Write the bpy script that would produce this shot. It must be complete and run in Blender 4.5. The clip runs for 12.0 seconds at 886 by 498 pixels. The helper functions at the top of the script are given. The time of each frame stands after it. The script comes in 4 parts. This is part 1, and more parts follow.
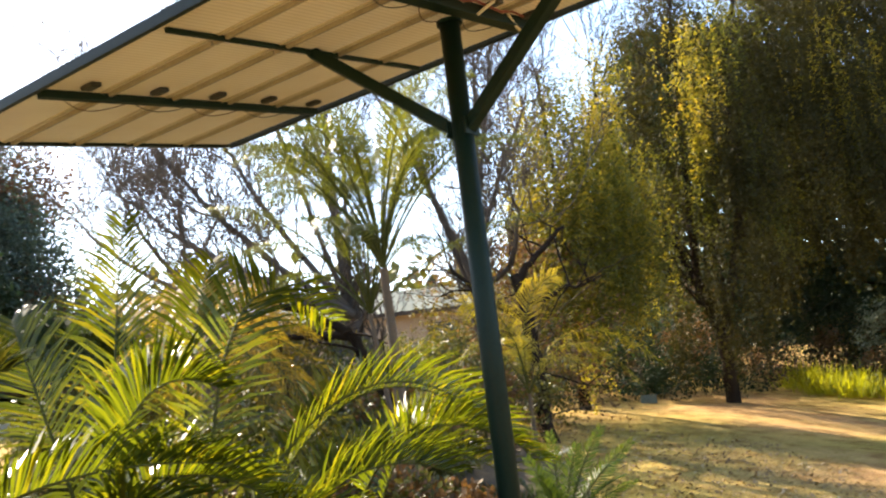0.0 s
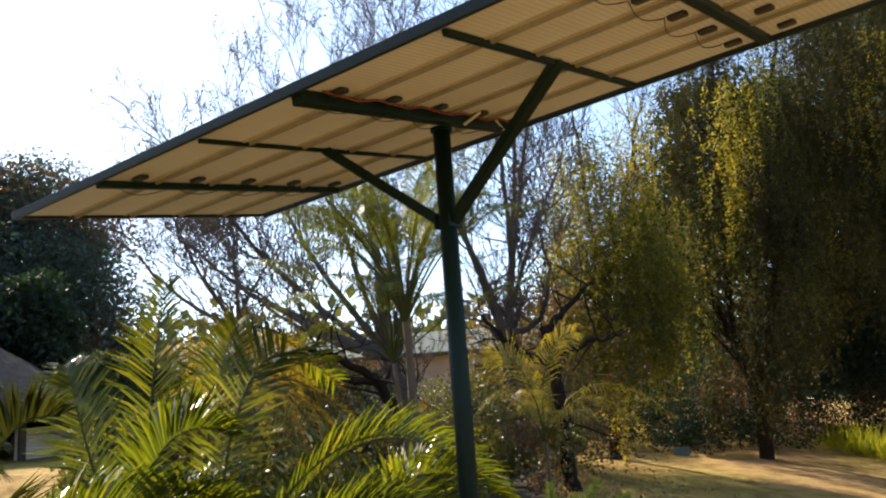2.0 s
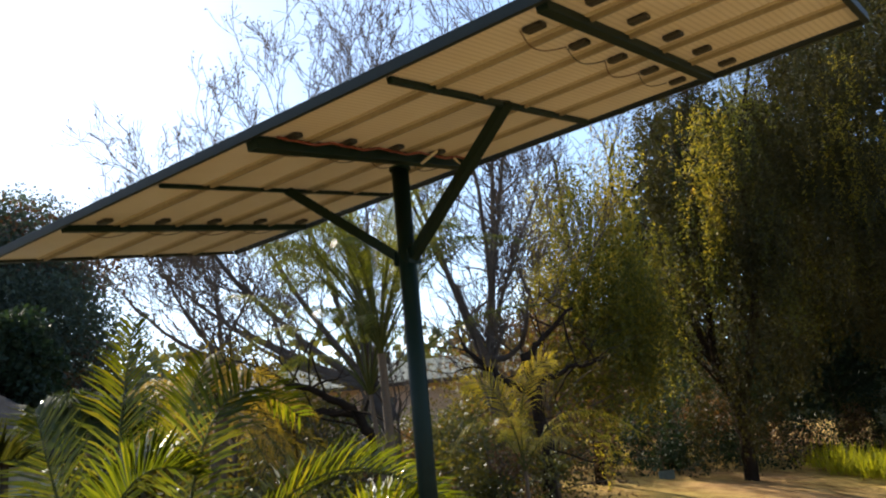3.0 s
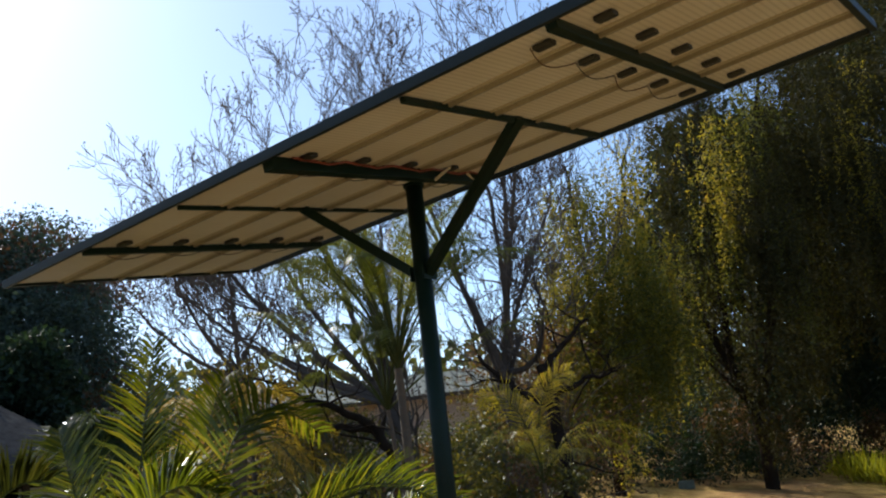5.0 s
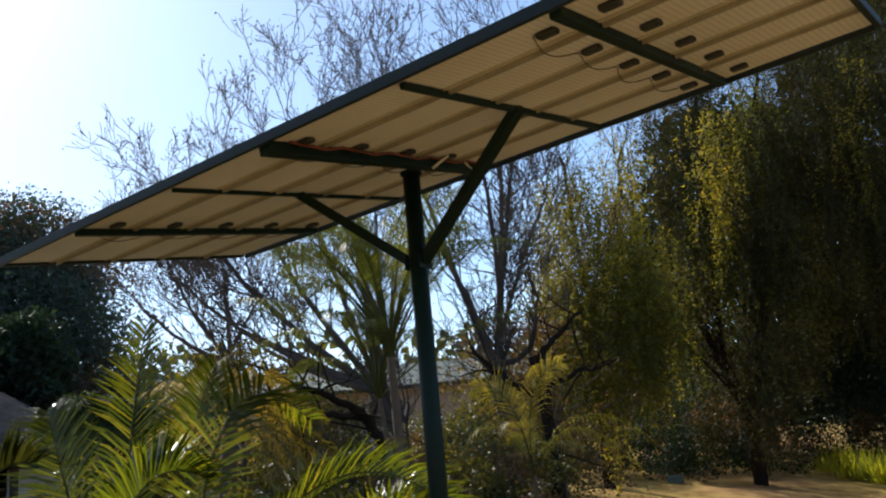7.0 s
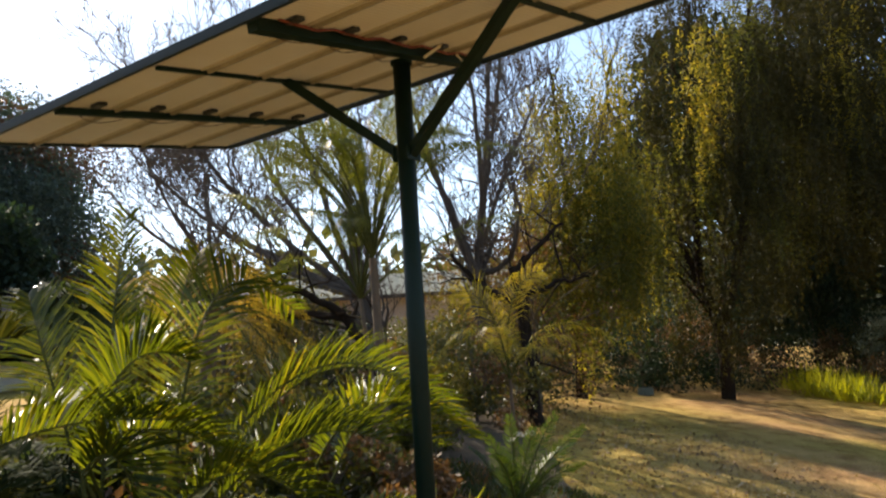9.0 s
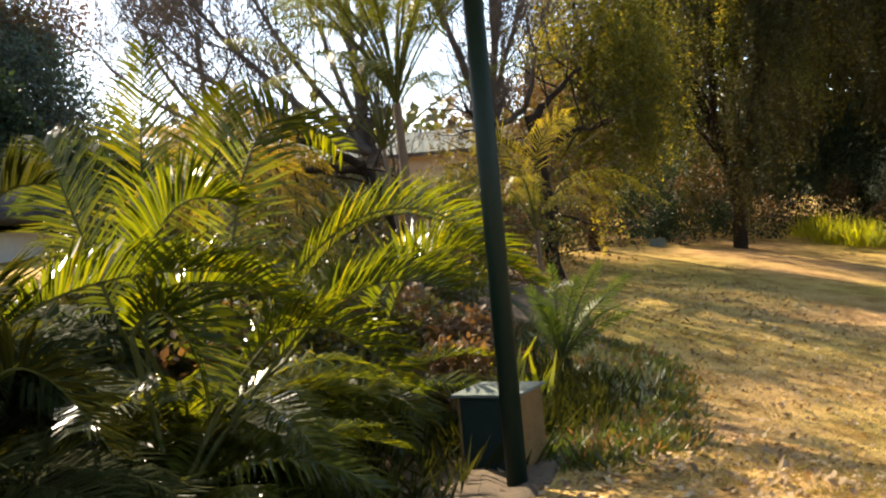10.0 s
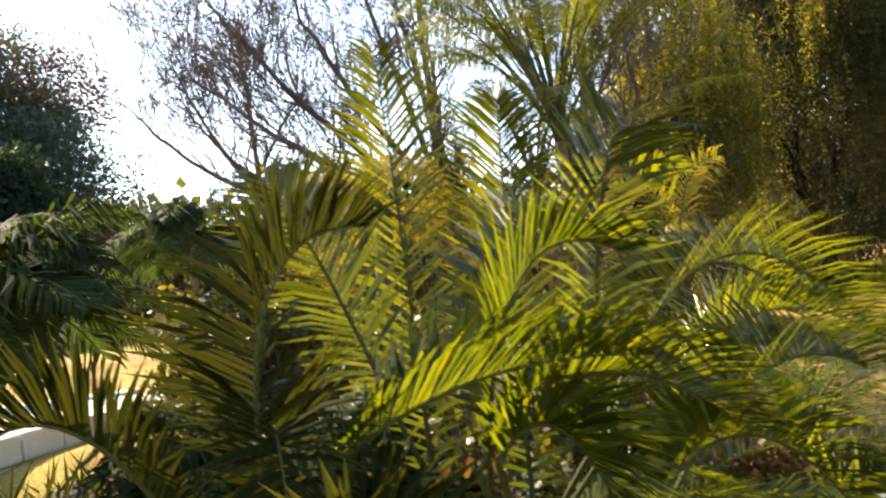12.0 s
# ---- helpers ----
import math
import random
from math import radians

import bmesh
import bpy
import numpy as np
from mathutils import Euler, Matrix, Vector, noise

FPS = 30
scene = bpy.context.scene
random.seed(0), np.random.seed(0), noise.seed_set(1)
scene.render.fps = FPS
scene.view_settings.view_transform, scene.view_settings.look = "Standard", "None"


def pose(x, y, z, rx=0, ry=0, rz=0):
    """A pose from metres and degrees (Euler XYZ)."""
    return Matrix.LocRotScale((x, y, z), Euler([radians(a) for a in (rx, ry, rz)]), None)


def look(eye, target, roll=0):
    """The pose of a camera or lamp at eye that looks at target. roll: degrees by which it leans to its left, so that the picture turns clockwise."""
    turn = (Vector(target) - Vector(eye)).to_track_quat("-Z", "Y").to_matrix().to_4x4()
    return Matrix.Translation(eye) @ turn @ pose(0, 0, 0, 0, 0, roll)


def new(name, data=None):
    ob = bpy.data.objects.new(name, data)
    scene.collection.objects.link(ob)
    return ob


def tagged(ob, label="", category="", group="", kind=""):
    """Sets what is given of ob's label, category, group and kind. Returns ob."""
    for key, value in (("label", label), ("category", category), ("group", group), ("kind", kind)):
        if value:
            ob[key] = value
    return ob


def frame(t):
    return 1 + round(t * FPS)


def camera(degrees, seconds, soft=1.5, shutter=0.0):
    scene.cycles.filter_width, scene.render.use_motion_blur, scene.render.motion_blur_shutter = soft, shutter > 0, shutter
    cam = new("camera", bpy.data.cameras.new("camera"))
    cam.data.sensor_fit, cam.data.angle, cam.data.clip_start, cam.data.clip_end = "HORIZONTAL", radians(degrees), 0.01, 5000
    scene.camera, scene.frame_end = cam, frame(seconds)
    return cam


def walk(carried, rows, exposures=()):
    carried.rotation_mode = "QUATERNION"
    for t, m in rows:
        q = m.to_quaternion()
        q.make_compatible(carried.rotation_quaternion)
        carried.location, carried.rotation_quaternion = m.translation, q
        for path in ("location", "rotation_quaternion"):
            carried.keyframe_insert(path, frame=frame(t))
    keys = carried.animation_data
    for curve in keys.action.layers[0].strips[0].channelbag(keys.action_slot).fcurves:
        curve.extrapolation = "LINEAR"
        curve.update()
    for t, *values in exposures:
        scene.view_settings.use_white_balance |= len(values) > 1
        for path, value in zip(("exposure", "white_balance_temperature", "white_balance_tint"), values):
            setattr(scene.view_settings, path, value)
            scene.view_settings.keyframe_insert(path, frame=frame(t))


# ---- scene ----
cam = camera(53.4, 12.0, 2.2, 0.2)
METRES, EYE, TILT, LEAN, TURN = 5.0, 1.55, 0.0, 0.0, 35.3
ROWS = [
    (0.0, 0.0, 0.0, 0.0, 1.14, 9.51, 6.8),
    (0.5, 0.0325, -0.0554, -0.0026, 5.73, 8.08, 5.87),
    (1.0, 0.0468, -0.1113, -0.0042, 6.49, 6.88, 4.08),
    (1.5, 0.0632, -0.1454, 0.0135, 4.43, 9.44, 3.73),
    (2.0, 0.1022, -0.1707, 0.0136, 4.58, 12.18, 4.16),
    (2.5, 0.1384, -0.1871, 0.0152, 3.59, 12.27, 4.29),
    (3.0, 0.1457, -0.1975, 0.0172, 4.17, 13.84, 5.44),
    (3.2, 0.146, -0.199, 0.0174, 4.15, 14.0, 5.6),
    (4.8, 0.145, -0.2093, 0.0181, 5.06, 14.78, 6.35),
    (5.0, 0.1449, -0.2093, 0.0181, 5.32, 14.78, 6.35),
    (5.5, 0.1449, -0.2085, 0.018, 5.54, 14.79, 6.45),
    (6.0, 0.1439, -0.2083, 0.0173, 6.37, 14.43, 6.36),
    (6.5, 0.1431, -0.2084, 0.0174, 5.64, 13.67, 5.82),
    (7.0, 0.1416, -0.2003, 0.0196, 4.63, 14.05, 5.2),
    (7.2, 0.1412, -0.1985, 0.018, 4.6, 15.15, 4.9),
    (8.8, 0.135, -0.1885, -0.003, 3.1, 10.75, 3.6),
    (9.0, 0.1296, -0.1861, -0.0065, 2.99, 8.39, 3.53),
    (9.5, 0.0766, -0.1407, -0.014, 0.76, 3.22, 4.86),
    (10.0, 0.0189, -0.0645, -0.0237, 2.28, -0.54, 5.32),
    (10.5, -0.0474, 0.0284, -0.012, 4.4, 1.34, 8.6),
    (11.0, -0.1524, 0.1105, -0.0063, 1.2, 1.52, 5.95),
    (11.5, -0.2498, 0.1887, -0.0054, 0.19, 0.76, 8.02),
    (12.0, -0.3531, 0.2636, 0.0136, 1.9, 3.76, 7.8),
]
EXPOSURES = [(0.0, 1.9, 7000, 10), (1.0, 1.42, 6900, 10), (1.6, 1.15, 6600, 10), (3.0, 0.85, 6400, 10), (4.8, 0.36, 5900, 8), (7.2, 0.36, 5900, 8), (8.8, 0.8, 6600, 10), (9.5, 1.28, 7400, 12), (10.5, 1.7, 7600, 12), (12.0, 1.76, 7400, 10)]
walk(cam, [(t, pose(0, 0, EYE, TILT, LEAN, TURN) @ pose(METRES * x, METRES * y, METRES * z, 90 + pitch, roll, yaw)) for t, x, y, z, yaw, pitch, roll in ROWS], EXPOSURES)

# ---------------------------------------------------------------- light
SUN_DIR = Vector((-0.9, 0.17, 0.8)).normalized()
world = bpy.data.worlds.new("sky_world")
scene.world = world
world.use_nodes = True
wt = world.node_tree
sky = wt.nodes.new("ShaderNodeTexSky")
sky.sky_type = "NISHITA"
sky.sun_disc = False
sky.sun_elevation = math.asin(SUN_DIR.z)
sky.sun_rotation = math.atan2(SUN_DIR.x, SUN_DIR.y)
sky.dust_density = 0.6
sky.air_density = 1.0
wt.links.new(sky.outputs[0], wt.nodes["Background"].inputs[0])
wt.nodes["Background"].inputs[1].default_value = 0.15
sun = new("sun", bpy.data.lights.new("sun", "SUN"))
sun.data.energy, sun.data.angle, sun.data.color = 5.0, radians(0.6), (1.0, 0.9, 0.74)
sun.matrix_world = look(SUN_DIR * 60, (0, 0, 0))


# ---------------------------------------------------------------- materials
def base_mat(name):
    m = bpy.data.materials.new(name)
    m.use_nodes = True
    return m, m.node_tree.nodes, m.node_tree.links, m.node_tree.nodes["Principled BSDF"]


def ramp(nodes, stops):
    r = nodes.new("ShaderNodeValToRGB")
    el = r.color_ramp.elements
    while len(el) < len(stops):
        el.new(0.5)
    for e, (p, c) in zip(el, stops):
        e.position, e.color = p, (*c, 1)
    return r


def surface(name, colours, scale, rough=0.7, bump=0.2, metal=0.0, fine=8.0, spec=0.5):
    """Mottled surface: colours by large noise, broken by a finer one, with a fine relief."""
    m, n, l, b = base_mat(name)
    tc = n.new("ShaderNodeTexCoord")
    a, f = n.new("ShaderNodeTexNoise"), n.new("ShaderNodeTexNoise")
    a.inputs["Scale"].default_value, a.inputs["Detail"].default_value = scale, 6
    f.inputs["Scale"].default_value, f.inputs["Detail"].default_value = scale * fine, 4
    mix = n.new("ShaderNodeMath")
    mix.operation = "MULTIPLY_ADD"
    mix.inputs[1].default_value = 0.45
    half = n.new("ShaderNodeMath")
    half.operation = "MULTIPLY"
    half.inputs[1].default_value = 0.55
    l.new(tc.outputs["Object"], a.inputs["Vector"])
    l.new(tc.outputs["Object"], f.inputs["Vector"])
    l.new(a.outputs[0], half.inputs[0])
    l.new(f.outputs[0], mix.inputs[0])
    l.new(half.outputs[0], mix.inputs[2])
    k = len(colours)
    r = ramp(n, [(0.32 + 0.36 * i / max(1, k - 1), c) for i, c in enumerate(colours)])
    l.new(mix.outputs[0], r.inputs[0])
    l.new(r.outputs[0], b.inputs["Base Color"])
    b.inputs["Roughness"].default_value, b.inputs["Metallic"].default_value = rough, metal
    b.inputs["Specular IOR Level"].default_value = spec
    bp = n.new("ShaderNodeBump")
    bp.inputs["Strength"].default_value, bp.inputs["Distance"].default_value = bump, 0.01
    l.new(mix.outputs[0], bp.inputs["Height"])
    l.new(bp.outputs[0], b.inputs["Normal"])
    return m


def leaf(name, colours, glow, rough=0.35, share=0.45, spec=0.5):
    """Foliage: colour differs from leaf to leaf, light passes through."""
    m, n, l, b = base_mat(name)
    g = n.new("ShaderNodeNewGeometry")
    k = len(colours)
    r = ramp(n, [(i / max(1, k - 1), c) for i, c in enumerate(colours)])
    tc, no = n.new("ShaderNodeTexCoord"), n.new("ShaderNodeTexNoise")
    no.inputs["Scale"].default_value = 0.9
    add = n.new("ShaderNodeMath")
    add.operation = "MULTIPLY_ADD"
    add.inputs[1].default_value, add.inputs[2].default_value = 1.5, -0.5
    av = n.new("ShaderNodeMath")
    av.operation = "MULTIPLY_ADD"
    av.inputs[1].default_value = 0.55
    hf = n.new("ShaderNodeMath")
    hf.operation = "MULTIPLY"
    hf.inputs[1].default_value = 0.45
    l.new(tc.outputs["Object"], no.inputs["Vector"])
    l.new(no.outputs[0], add.inputs[0])
    l.new(add.outputs[0], hf.inputs[0])
    l.new(g.outputs["Random Per Island"], av.inputs[0])
    l.new(hf.outputs[0], av.inputs[2])
    l.new(av.outputs[0], r.inputs[0])
    l.new(r.outputs[0], b.inputs["Base Color"])
    b.inputs["Roughness"].default_value = rough
    b.inputs["Specular IOR Level"].default_value = spec
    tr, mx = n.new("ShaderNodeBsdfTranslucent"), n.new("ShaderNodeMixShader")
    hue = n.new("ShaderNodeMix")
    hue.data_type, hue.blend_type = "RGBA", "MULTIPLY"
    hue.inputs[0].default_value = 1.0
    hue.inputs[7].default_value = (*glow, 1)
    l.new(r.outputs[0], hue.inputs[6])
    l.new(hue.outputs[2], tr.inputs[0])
    mx.inputs[0].default_value = share
    out = n["Material Output"]
    l.new(b.outputs[0], mx.inputs[1])
    l.new(tr.outputs[0], mx.inputs[2])
    l.new(mx.outputs[0], out.inputs[0])
    return m


MAT_GREEN = surface("green_painted_steel", [(0.002, 0.011, 0.008), (0.004, 0.017, 0.013), (0.006, 0.014, 0.011)], 9, 0.5, 0.12, spec=0.2)
MAT_RUST = surface("rusty_steel", [(0.05, 0.025, 0.016), (0.12, 0.05, 0.028), (0.03, 0.03, 0.025)], 22, 0.7, 0.3)
MAT_BLACK = surface("black_plastic", [(0.012, 0.012, 0.012), (0.03, 0.028, 0.026)], 40, 0.5, 0.1)
MAT_REDW = surface("red_cable_skin", [(0.16, 0.03, 0.02), (0.24, 0.05, 0.03)], 30, 0.5, 0.05)
MAT_WHITEW = surface("pale_cable_skin", [(0.55, 0.5, 0.4), (0.65, 0.6, 0.5)], 30, 0.5, 0.05)
MAT_RIM = surface("panel_rim", [(0.006, 0.012, 0.013), (0.01, 0.02, 0.022)], 12, 0.5, 0.08, spec=0.3)
# darker tan: the shadow line beside each ridge is put into the colour
MAT_STRIP = surface("shadow_line_strip", [(0.27, 0.23, 0.17), (0.38, 0.33, 0.25)], 6, 0.5, 0.1)
MAT_SEAM = surface("pale_seam_strip", [(0.46, 0.4, 0.3), (0.56, 0.49, 0.37)], 6, 0.5, 0.1)
MAT_BOXG = surface("dark_green_sheet", [(0.004, 0.012, 0.01), (0.008, 0.02, 0.017)], 7, 0.55, 0.2, spec=0.2)
MAT_BOXT = surface("tan_board", [(0.11, 0.066, 0.027), (0.17, 0.105, 0.045), (0.14, 0.084, 0.036)], 6, 0.9, 0.3, spec=0.05)
MAT_LID = surface("weathered_fibre_cement", [(0.08, 0.1, 0.09), (0.15, 0.18, 0.16)], 9, 0.8, 0.3, spec=0.2)
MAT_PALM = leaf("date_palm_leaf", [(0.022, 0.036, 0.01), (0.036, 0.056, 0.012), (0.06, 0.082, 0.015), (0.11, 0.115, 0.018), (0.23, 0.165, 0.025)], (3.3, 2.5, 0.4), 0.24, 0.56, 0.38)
# duller, darker copy of the date palm leaf; shade is part of its colour
MAT_SHADEP = leaf("shade_toned_palm_leaf", [(0.014, 0.02, 0.007), (0.024, 0.03, 0.009), (0.04, 0.044, 0.013), (0.09, 0.064, 0.018)], (1.8, 1.5, 0.5), 0.75, 0.38, 0.02)
MAT_DRYP = leaf("dry_palm_leaf", [(0.16, 0.085, 0.03), (0.24, 0.14, 0.05), (0.1, 0.06, 0.025)], (1.6, 1.2, 0.6), 0.6, 0.3)
MAT_STALK = surface("palm_stalk", [(0.05, 0.06, 0.016), (0.09, 0.09, 0.026)], 20, 0.6, 0.1, spec=0.1)
MAT_ARECA = leaf("feather_palm_leaf", [(0.15, 0.155, 0.03), (0.28, 0.245, 0.04), (0.42, 0.31, 0.05)], (2.1, 1.8, 0.5), 0.35, 0.56)
MAT_TALLP = leaf("tall_palm_leaf", [(0.05, 0.066, 0.018), (0.09, 0.105, 0.026), (0.16, 0.15, 0.04)], (1.9, 1.7, 0.55), 0.35, 0.5, 0.3)
MAT_DULLP = leaf("dull_palm_leaf", [(0.022, 0.034, 0.014), (0.038, 0.056, 0.02), (0.065, 0.08, 0.026)], (1.8, 1.7, 0.6), 0.7, 0.45, 0.1)
MAT_GOLDP = leaf("golden_dry_frond", [(0.11, 0.1, 0.028), (0.21, 0.165, 0.04), (0.34, 0.23, 0.06)], (1.9, 1.6, 0.5), 0.5, 0.5, 0.3)
MAT_TANGLE = leaf("olive_brown_leaf", [(0.06, 0.055, 0.02), (0.12, 0.1, 0.03), (0.2, 0.14, 0.045)], (1.6, 1.4, 0.5), 0.5, 0.45, 0.2)
MAT_CYCAD = leaf("cycad_leaf", [(0.03, 0.055, 0.018), (0.055, 0.085, 0.024), (0.1, 0.12, 0.03)], (1.9, 1.7, 0.5), 0.4, 0.45, 0.3)
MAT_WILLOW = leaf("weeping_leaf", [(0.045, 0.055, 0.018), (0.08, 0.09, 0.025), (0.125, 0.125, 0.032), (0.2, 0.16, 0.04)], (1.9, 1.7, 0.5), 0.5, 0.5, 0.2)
# darker copy of weeping_leaf with the shade put into its colour
MAT_WILLOW_SHADE = leaf("shade_toned_weeping_leaf", [(0.022, 0.025, 0.013), (0.037, 0.038, 0.018), (0.06, 0.056, 0.024), (0.1, 0.078, 0.03)], (1.8, 1.55, 0.5), 0.6, 0.34, 0.1)
# yellower, brighter leaf copy: sunlight on lit clumps is put into the colour
MAT_WILLOW_SUN = leaf("sunlit_yellow_weeping_leaf", [(0.12, 0.13, 0.028), (0.2, 0.19, 0.036), (0.3, 0.245, 0.045), (0.38, 0.22, 0.05)], (1.8, 1.6, 0.5), 0.5, 0.55, 0.3)
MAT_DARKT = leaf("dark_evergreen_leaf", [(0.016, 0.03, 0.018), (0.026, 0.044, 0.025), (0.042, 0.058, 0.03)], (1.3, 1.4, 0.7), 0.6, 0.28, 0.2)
# bluish lift in the leaf colour stands in for distance haze
MAT_EVERG = leaf("haze_tinted_evergreen_leaf", [(0.042, 0.06, 0.052), (0.066, 0.09, 0.072), (0.1, 0.12, 0.082)], (1.3, 1.4, 0.8), 0.6, 0.28, 0.2)
MAT_RUSTT = leaf("russet_leaf", [(0.06, 0.038, 0.022), (0.1, 0.056, 0.028)], (1.5, 1.1, 0.5), 0.5, 0.35)
MAT_OLIVE = leaf("olive_shrub_leaf", [(0.03, 0.04, 0.012), (0.075, 0.08, 0.022), (0.14, 0.11, 0.03)], (1.7, 1.5, 0.5), 0.45, 0.42)
MAT_YELLOW = leaf("yellow_shrub_leaf", [(0.1, 0.1, 0.025), (0.19, 0.16, 0.035), (0.28, 0.21, 0.05)], (1.5, 1.35, 0.5), 0.45, 0.5)
# colour brightened to stand in for sun that the shaded clumps don't get
MAT_LILY = leaf("strap_leaf", [(0.16, 0.19, 0.022), (0.32, 0.32, 0.035), (0.44, 0.38, 0.055)], (1.8, 1.7, 0.4), 0.4, 0.55)
MAT_BROWN = leaf("brown_winter_leaf", [(0.1, 0.06, 0.03), (0.17, 0.1, 0.045), (0.08, 0.06, 0.03)], (1.5, 1.2, 0.6), 0.6, 0.35)
MAT_PODS = leaf("grey_seed_pod", [(0.06, 0.045, 0.035), (0.1, 0.08, 0.06)], (1.2, 1.1, 0.8), 0.7, 0.2)
MAT_GREY = leaf("silvery_leaf", [(0.12, 0.14, 0.09), (0.2, 0.22, 0.15)], (1.2, 1.2, 0.8), 0.6, 0.3)
MAT_FLOWER = leaf("orange_petal", [(0.6, 0.16, 0.02), (0.7, 0.25, 0.03)], (1.2, 1.0, 0.7), 0.5, 0.4)
MAT_WHITEF = leaf("pale_seed_head", [(0.5, 0.48, 0.4), (0.65, 0.62, 0.55)], (1, 1, 1), 0.6, 0.3)
MAT_BARK = surface("grey_brown_bark", [(0.05, 0.036, 0.026), (0.11, 0.085, 0.06), (0.16, 0.125, 0.09)], 5, 0.9, 0.8)
MAT_BARKD = surface("dark_bark", [(0.016, 0.012, 0.009), (0.036, 0.026, 0.019)], 6, 0.95, 0.8, spec=0.05)
MAT_PTRUNK = surface("palm_trunk_bark", [(0.07, 0.046, 0.03), (0.14, 0.095, 0.06), (0.1, 0.075, 0.05)], 6, 0.85, 0.7)
MAT_TWIG = surface("bare_twig_bark", [(0.07, 0.058, 0.052), (0.12, 0.1, 0.086)], 5, 0.9, 0.4, spec=0.1)
MAT_SOIL = surface("leaf_litter_soil", [(0.035, 0.024, 0.015), (0.085, 0.058, 0.032), (0.13, 0.09, 0.05)], 2.5, 0.95, 0.9, fine=14)
MAT_LITTER = leaf("fallen_leaf", [(0.08, 0.045, 0.02), (0.2, 0.12, 0.05), (0.48, 0.36, 0.2), (0.66, 0.55, 0.36)], (1.2, 1.0, 0.7), 0.7, 0.2)
MAT_GRASS = leaf("dry_grass_blade", [(0.2, 0.15, 0.045), (0.34, 0.25, 0.085), (0.16, 0.16, 0.04)], (1.4, 1.3, 0.6), 0.6, 0.4)
MAT_WALL = surface("pinkish_plaster", [(0.42, 0.31, 0.24), (0.5, 0.38, 0.3)], 1.2, 0.9, 0.1)
MAT_WHITE = surface("whitewashed_plaster", [(0.6, 0.59, 0.57), (0.7, 0.69, 0.67)], 1.5, 0.9, 0.1)
MAT_ROOF = surface("pale_green_roof_sheet", [(0.2, 0.22, 0.18), (0.28, 0.3, 0.25)], 1.5, 0.6, 0.15)
MAT_THATCH = surface("grey_thatch", [(0.03, 0.029, 0.029), (0.05, 0.049, 0.049), (0.08, 0.077, 0.074)], 5, 0.95, 1.0, spec=0.0)
MAT_TIMBER = surface("dark_timber", [(0.03, 0.02, 0.014), (0.06, 0.04, 0.028)], 8, 0.7, 0.4)
MAT_STONE = surface("pale_paving_stone", [(0.5, 0.47, 0.4), (0.62, 0.58, 0.5)], 4, 0.85, 0.3)
MAT_GLASSD = surface("dark_window_pane", [(0.03, 0.035, 0.04), (0.05, 0.055, 0.06)], 2, 0.08, 0.0)

# lawn: dry winter grass, greener in patches, with bare brown spots
MAT_LAWN, n_, l_, b_ = base_mat("dry_winter_lawn")
tc_ = n_.new("ShaderNodeTexCoord")
na, nb, nc = (n_.new("ShaderNodeTexNoise") for _ in range(3))
for nn, sc, de in ((na, 0.22, 5), (nb, 2.2, 6), (nc, 45, 5)):
    nn.inputs["Scale"].default_value, nn.inputs["Detail"].default_value = sc, de
    l_.new(tc_.outputs["Object"], nn.inputs["Vector"])
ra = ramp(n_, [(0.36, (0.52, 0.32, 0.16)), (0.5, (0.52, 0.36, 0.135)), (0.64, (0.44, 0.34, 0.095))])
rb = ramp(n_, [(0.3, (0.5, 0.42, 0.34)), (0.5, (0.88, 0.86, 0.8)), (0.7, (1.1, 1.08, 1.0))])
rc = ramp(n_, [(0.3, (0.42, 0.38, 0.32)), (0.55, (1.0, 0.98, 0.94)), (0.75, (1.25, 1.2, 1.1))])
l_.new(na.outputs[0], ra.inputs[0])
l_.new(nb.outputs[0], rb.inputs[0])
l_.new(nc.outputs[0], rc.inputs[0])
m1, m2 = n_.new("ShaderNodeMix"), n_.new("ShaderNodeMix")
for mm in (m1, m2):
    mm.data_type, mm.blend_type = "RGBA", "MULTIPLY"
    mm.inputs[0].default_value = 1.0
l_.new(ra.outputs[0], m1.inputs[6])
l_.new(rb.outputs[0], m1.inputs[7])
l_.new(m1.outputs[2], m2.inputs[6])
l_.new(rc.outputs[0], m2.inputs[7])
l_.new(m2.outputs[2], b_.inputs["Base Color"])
b_.inputs["Roughness"].default_value = 0.95
b_.inputs["Specular IOR Level"].default_value = 0.1
bp_ = n_.new("ShaderNodeBump")
bp_.inputs["Strength"].default_value, bp_.inputs["Distance"].default_value = 1.0, 0.03
l_.new(nc.outputs[0], bp_.inputs["Height"])
l_.new(bp_.outputs[0], b_.inputs["Normal"])

# pale back sheet of the panels, cells just showing through as fine lines
MAT_BACK, n_, l_, b_ = base_mat("cream_back_sheet")
tc_ = n_.new("ShaderNodeTexCoord")
wv = n_.new("ShaderNodeTexWave")
wv.bands_direction = "X"
wv.inputs["Scale"].default_value, wv.inputs["Distortion"].default_value = 9.0, 0.3
nz = n_.new("ShaderNodeTexNoise")
nz.inputs["Scale"].default_value, nz.inputs["Detail"].default_value = 2.0, 6
rw = ramp(n_, [(0.0, (0.84, 0.83, 0.8)), (0.5, (1, 1, 1))])
rn = ramp(n_, [(0.3, (0.74, 0.65, 0.53)), (0.7, (0.84, 0.77, 0.66))])
mx_ = n_.new("ShaderNodeMix")
mx_.data_type, mx_.blend_type = "RGBA", "MULTIPLY"
mx_.inputs[0].default_value = 1.0
l_.new(tc_.outputs["Object"], wv.inputs["Vector"])
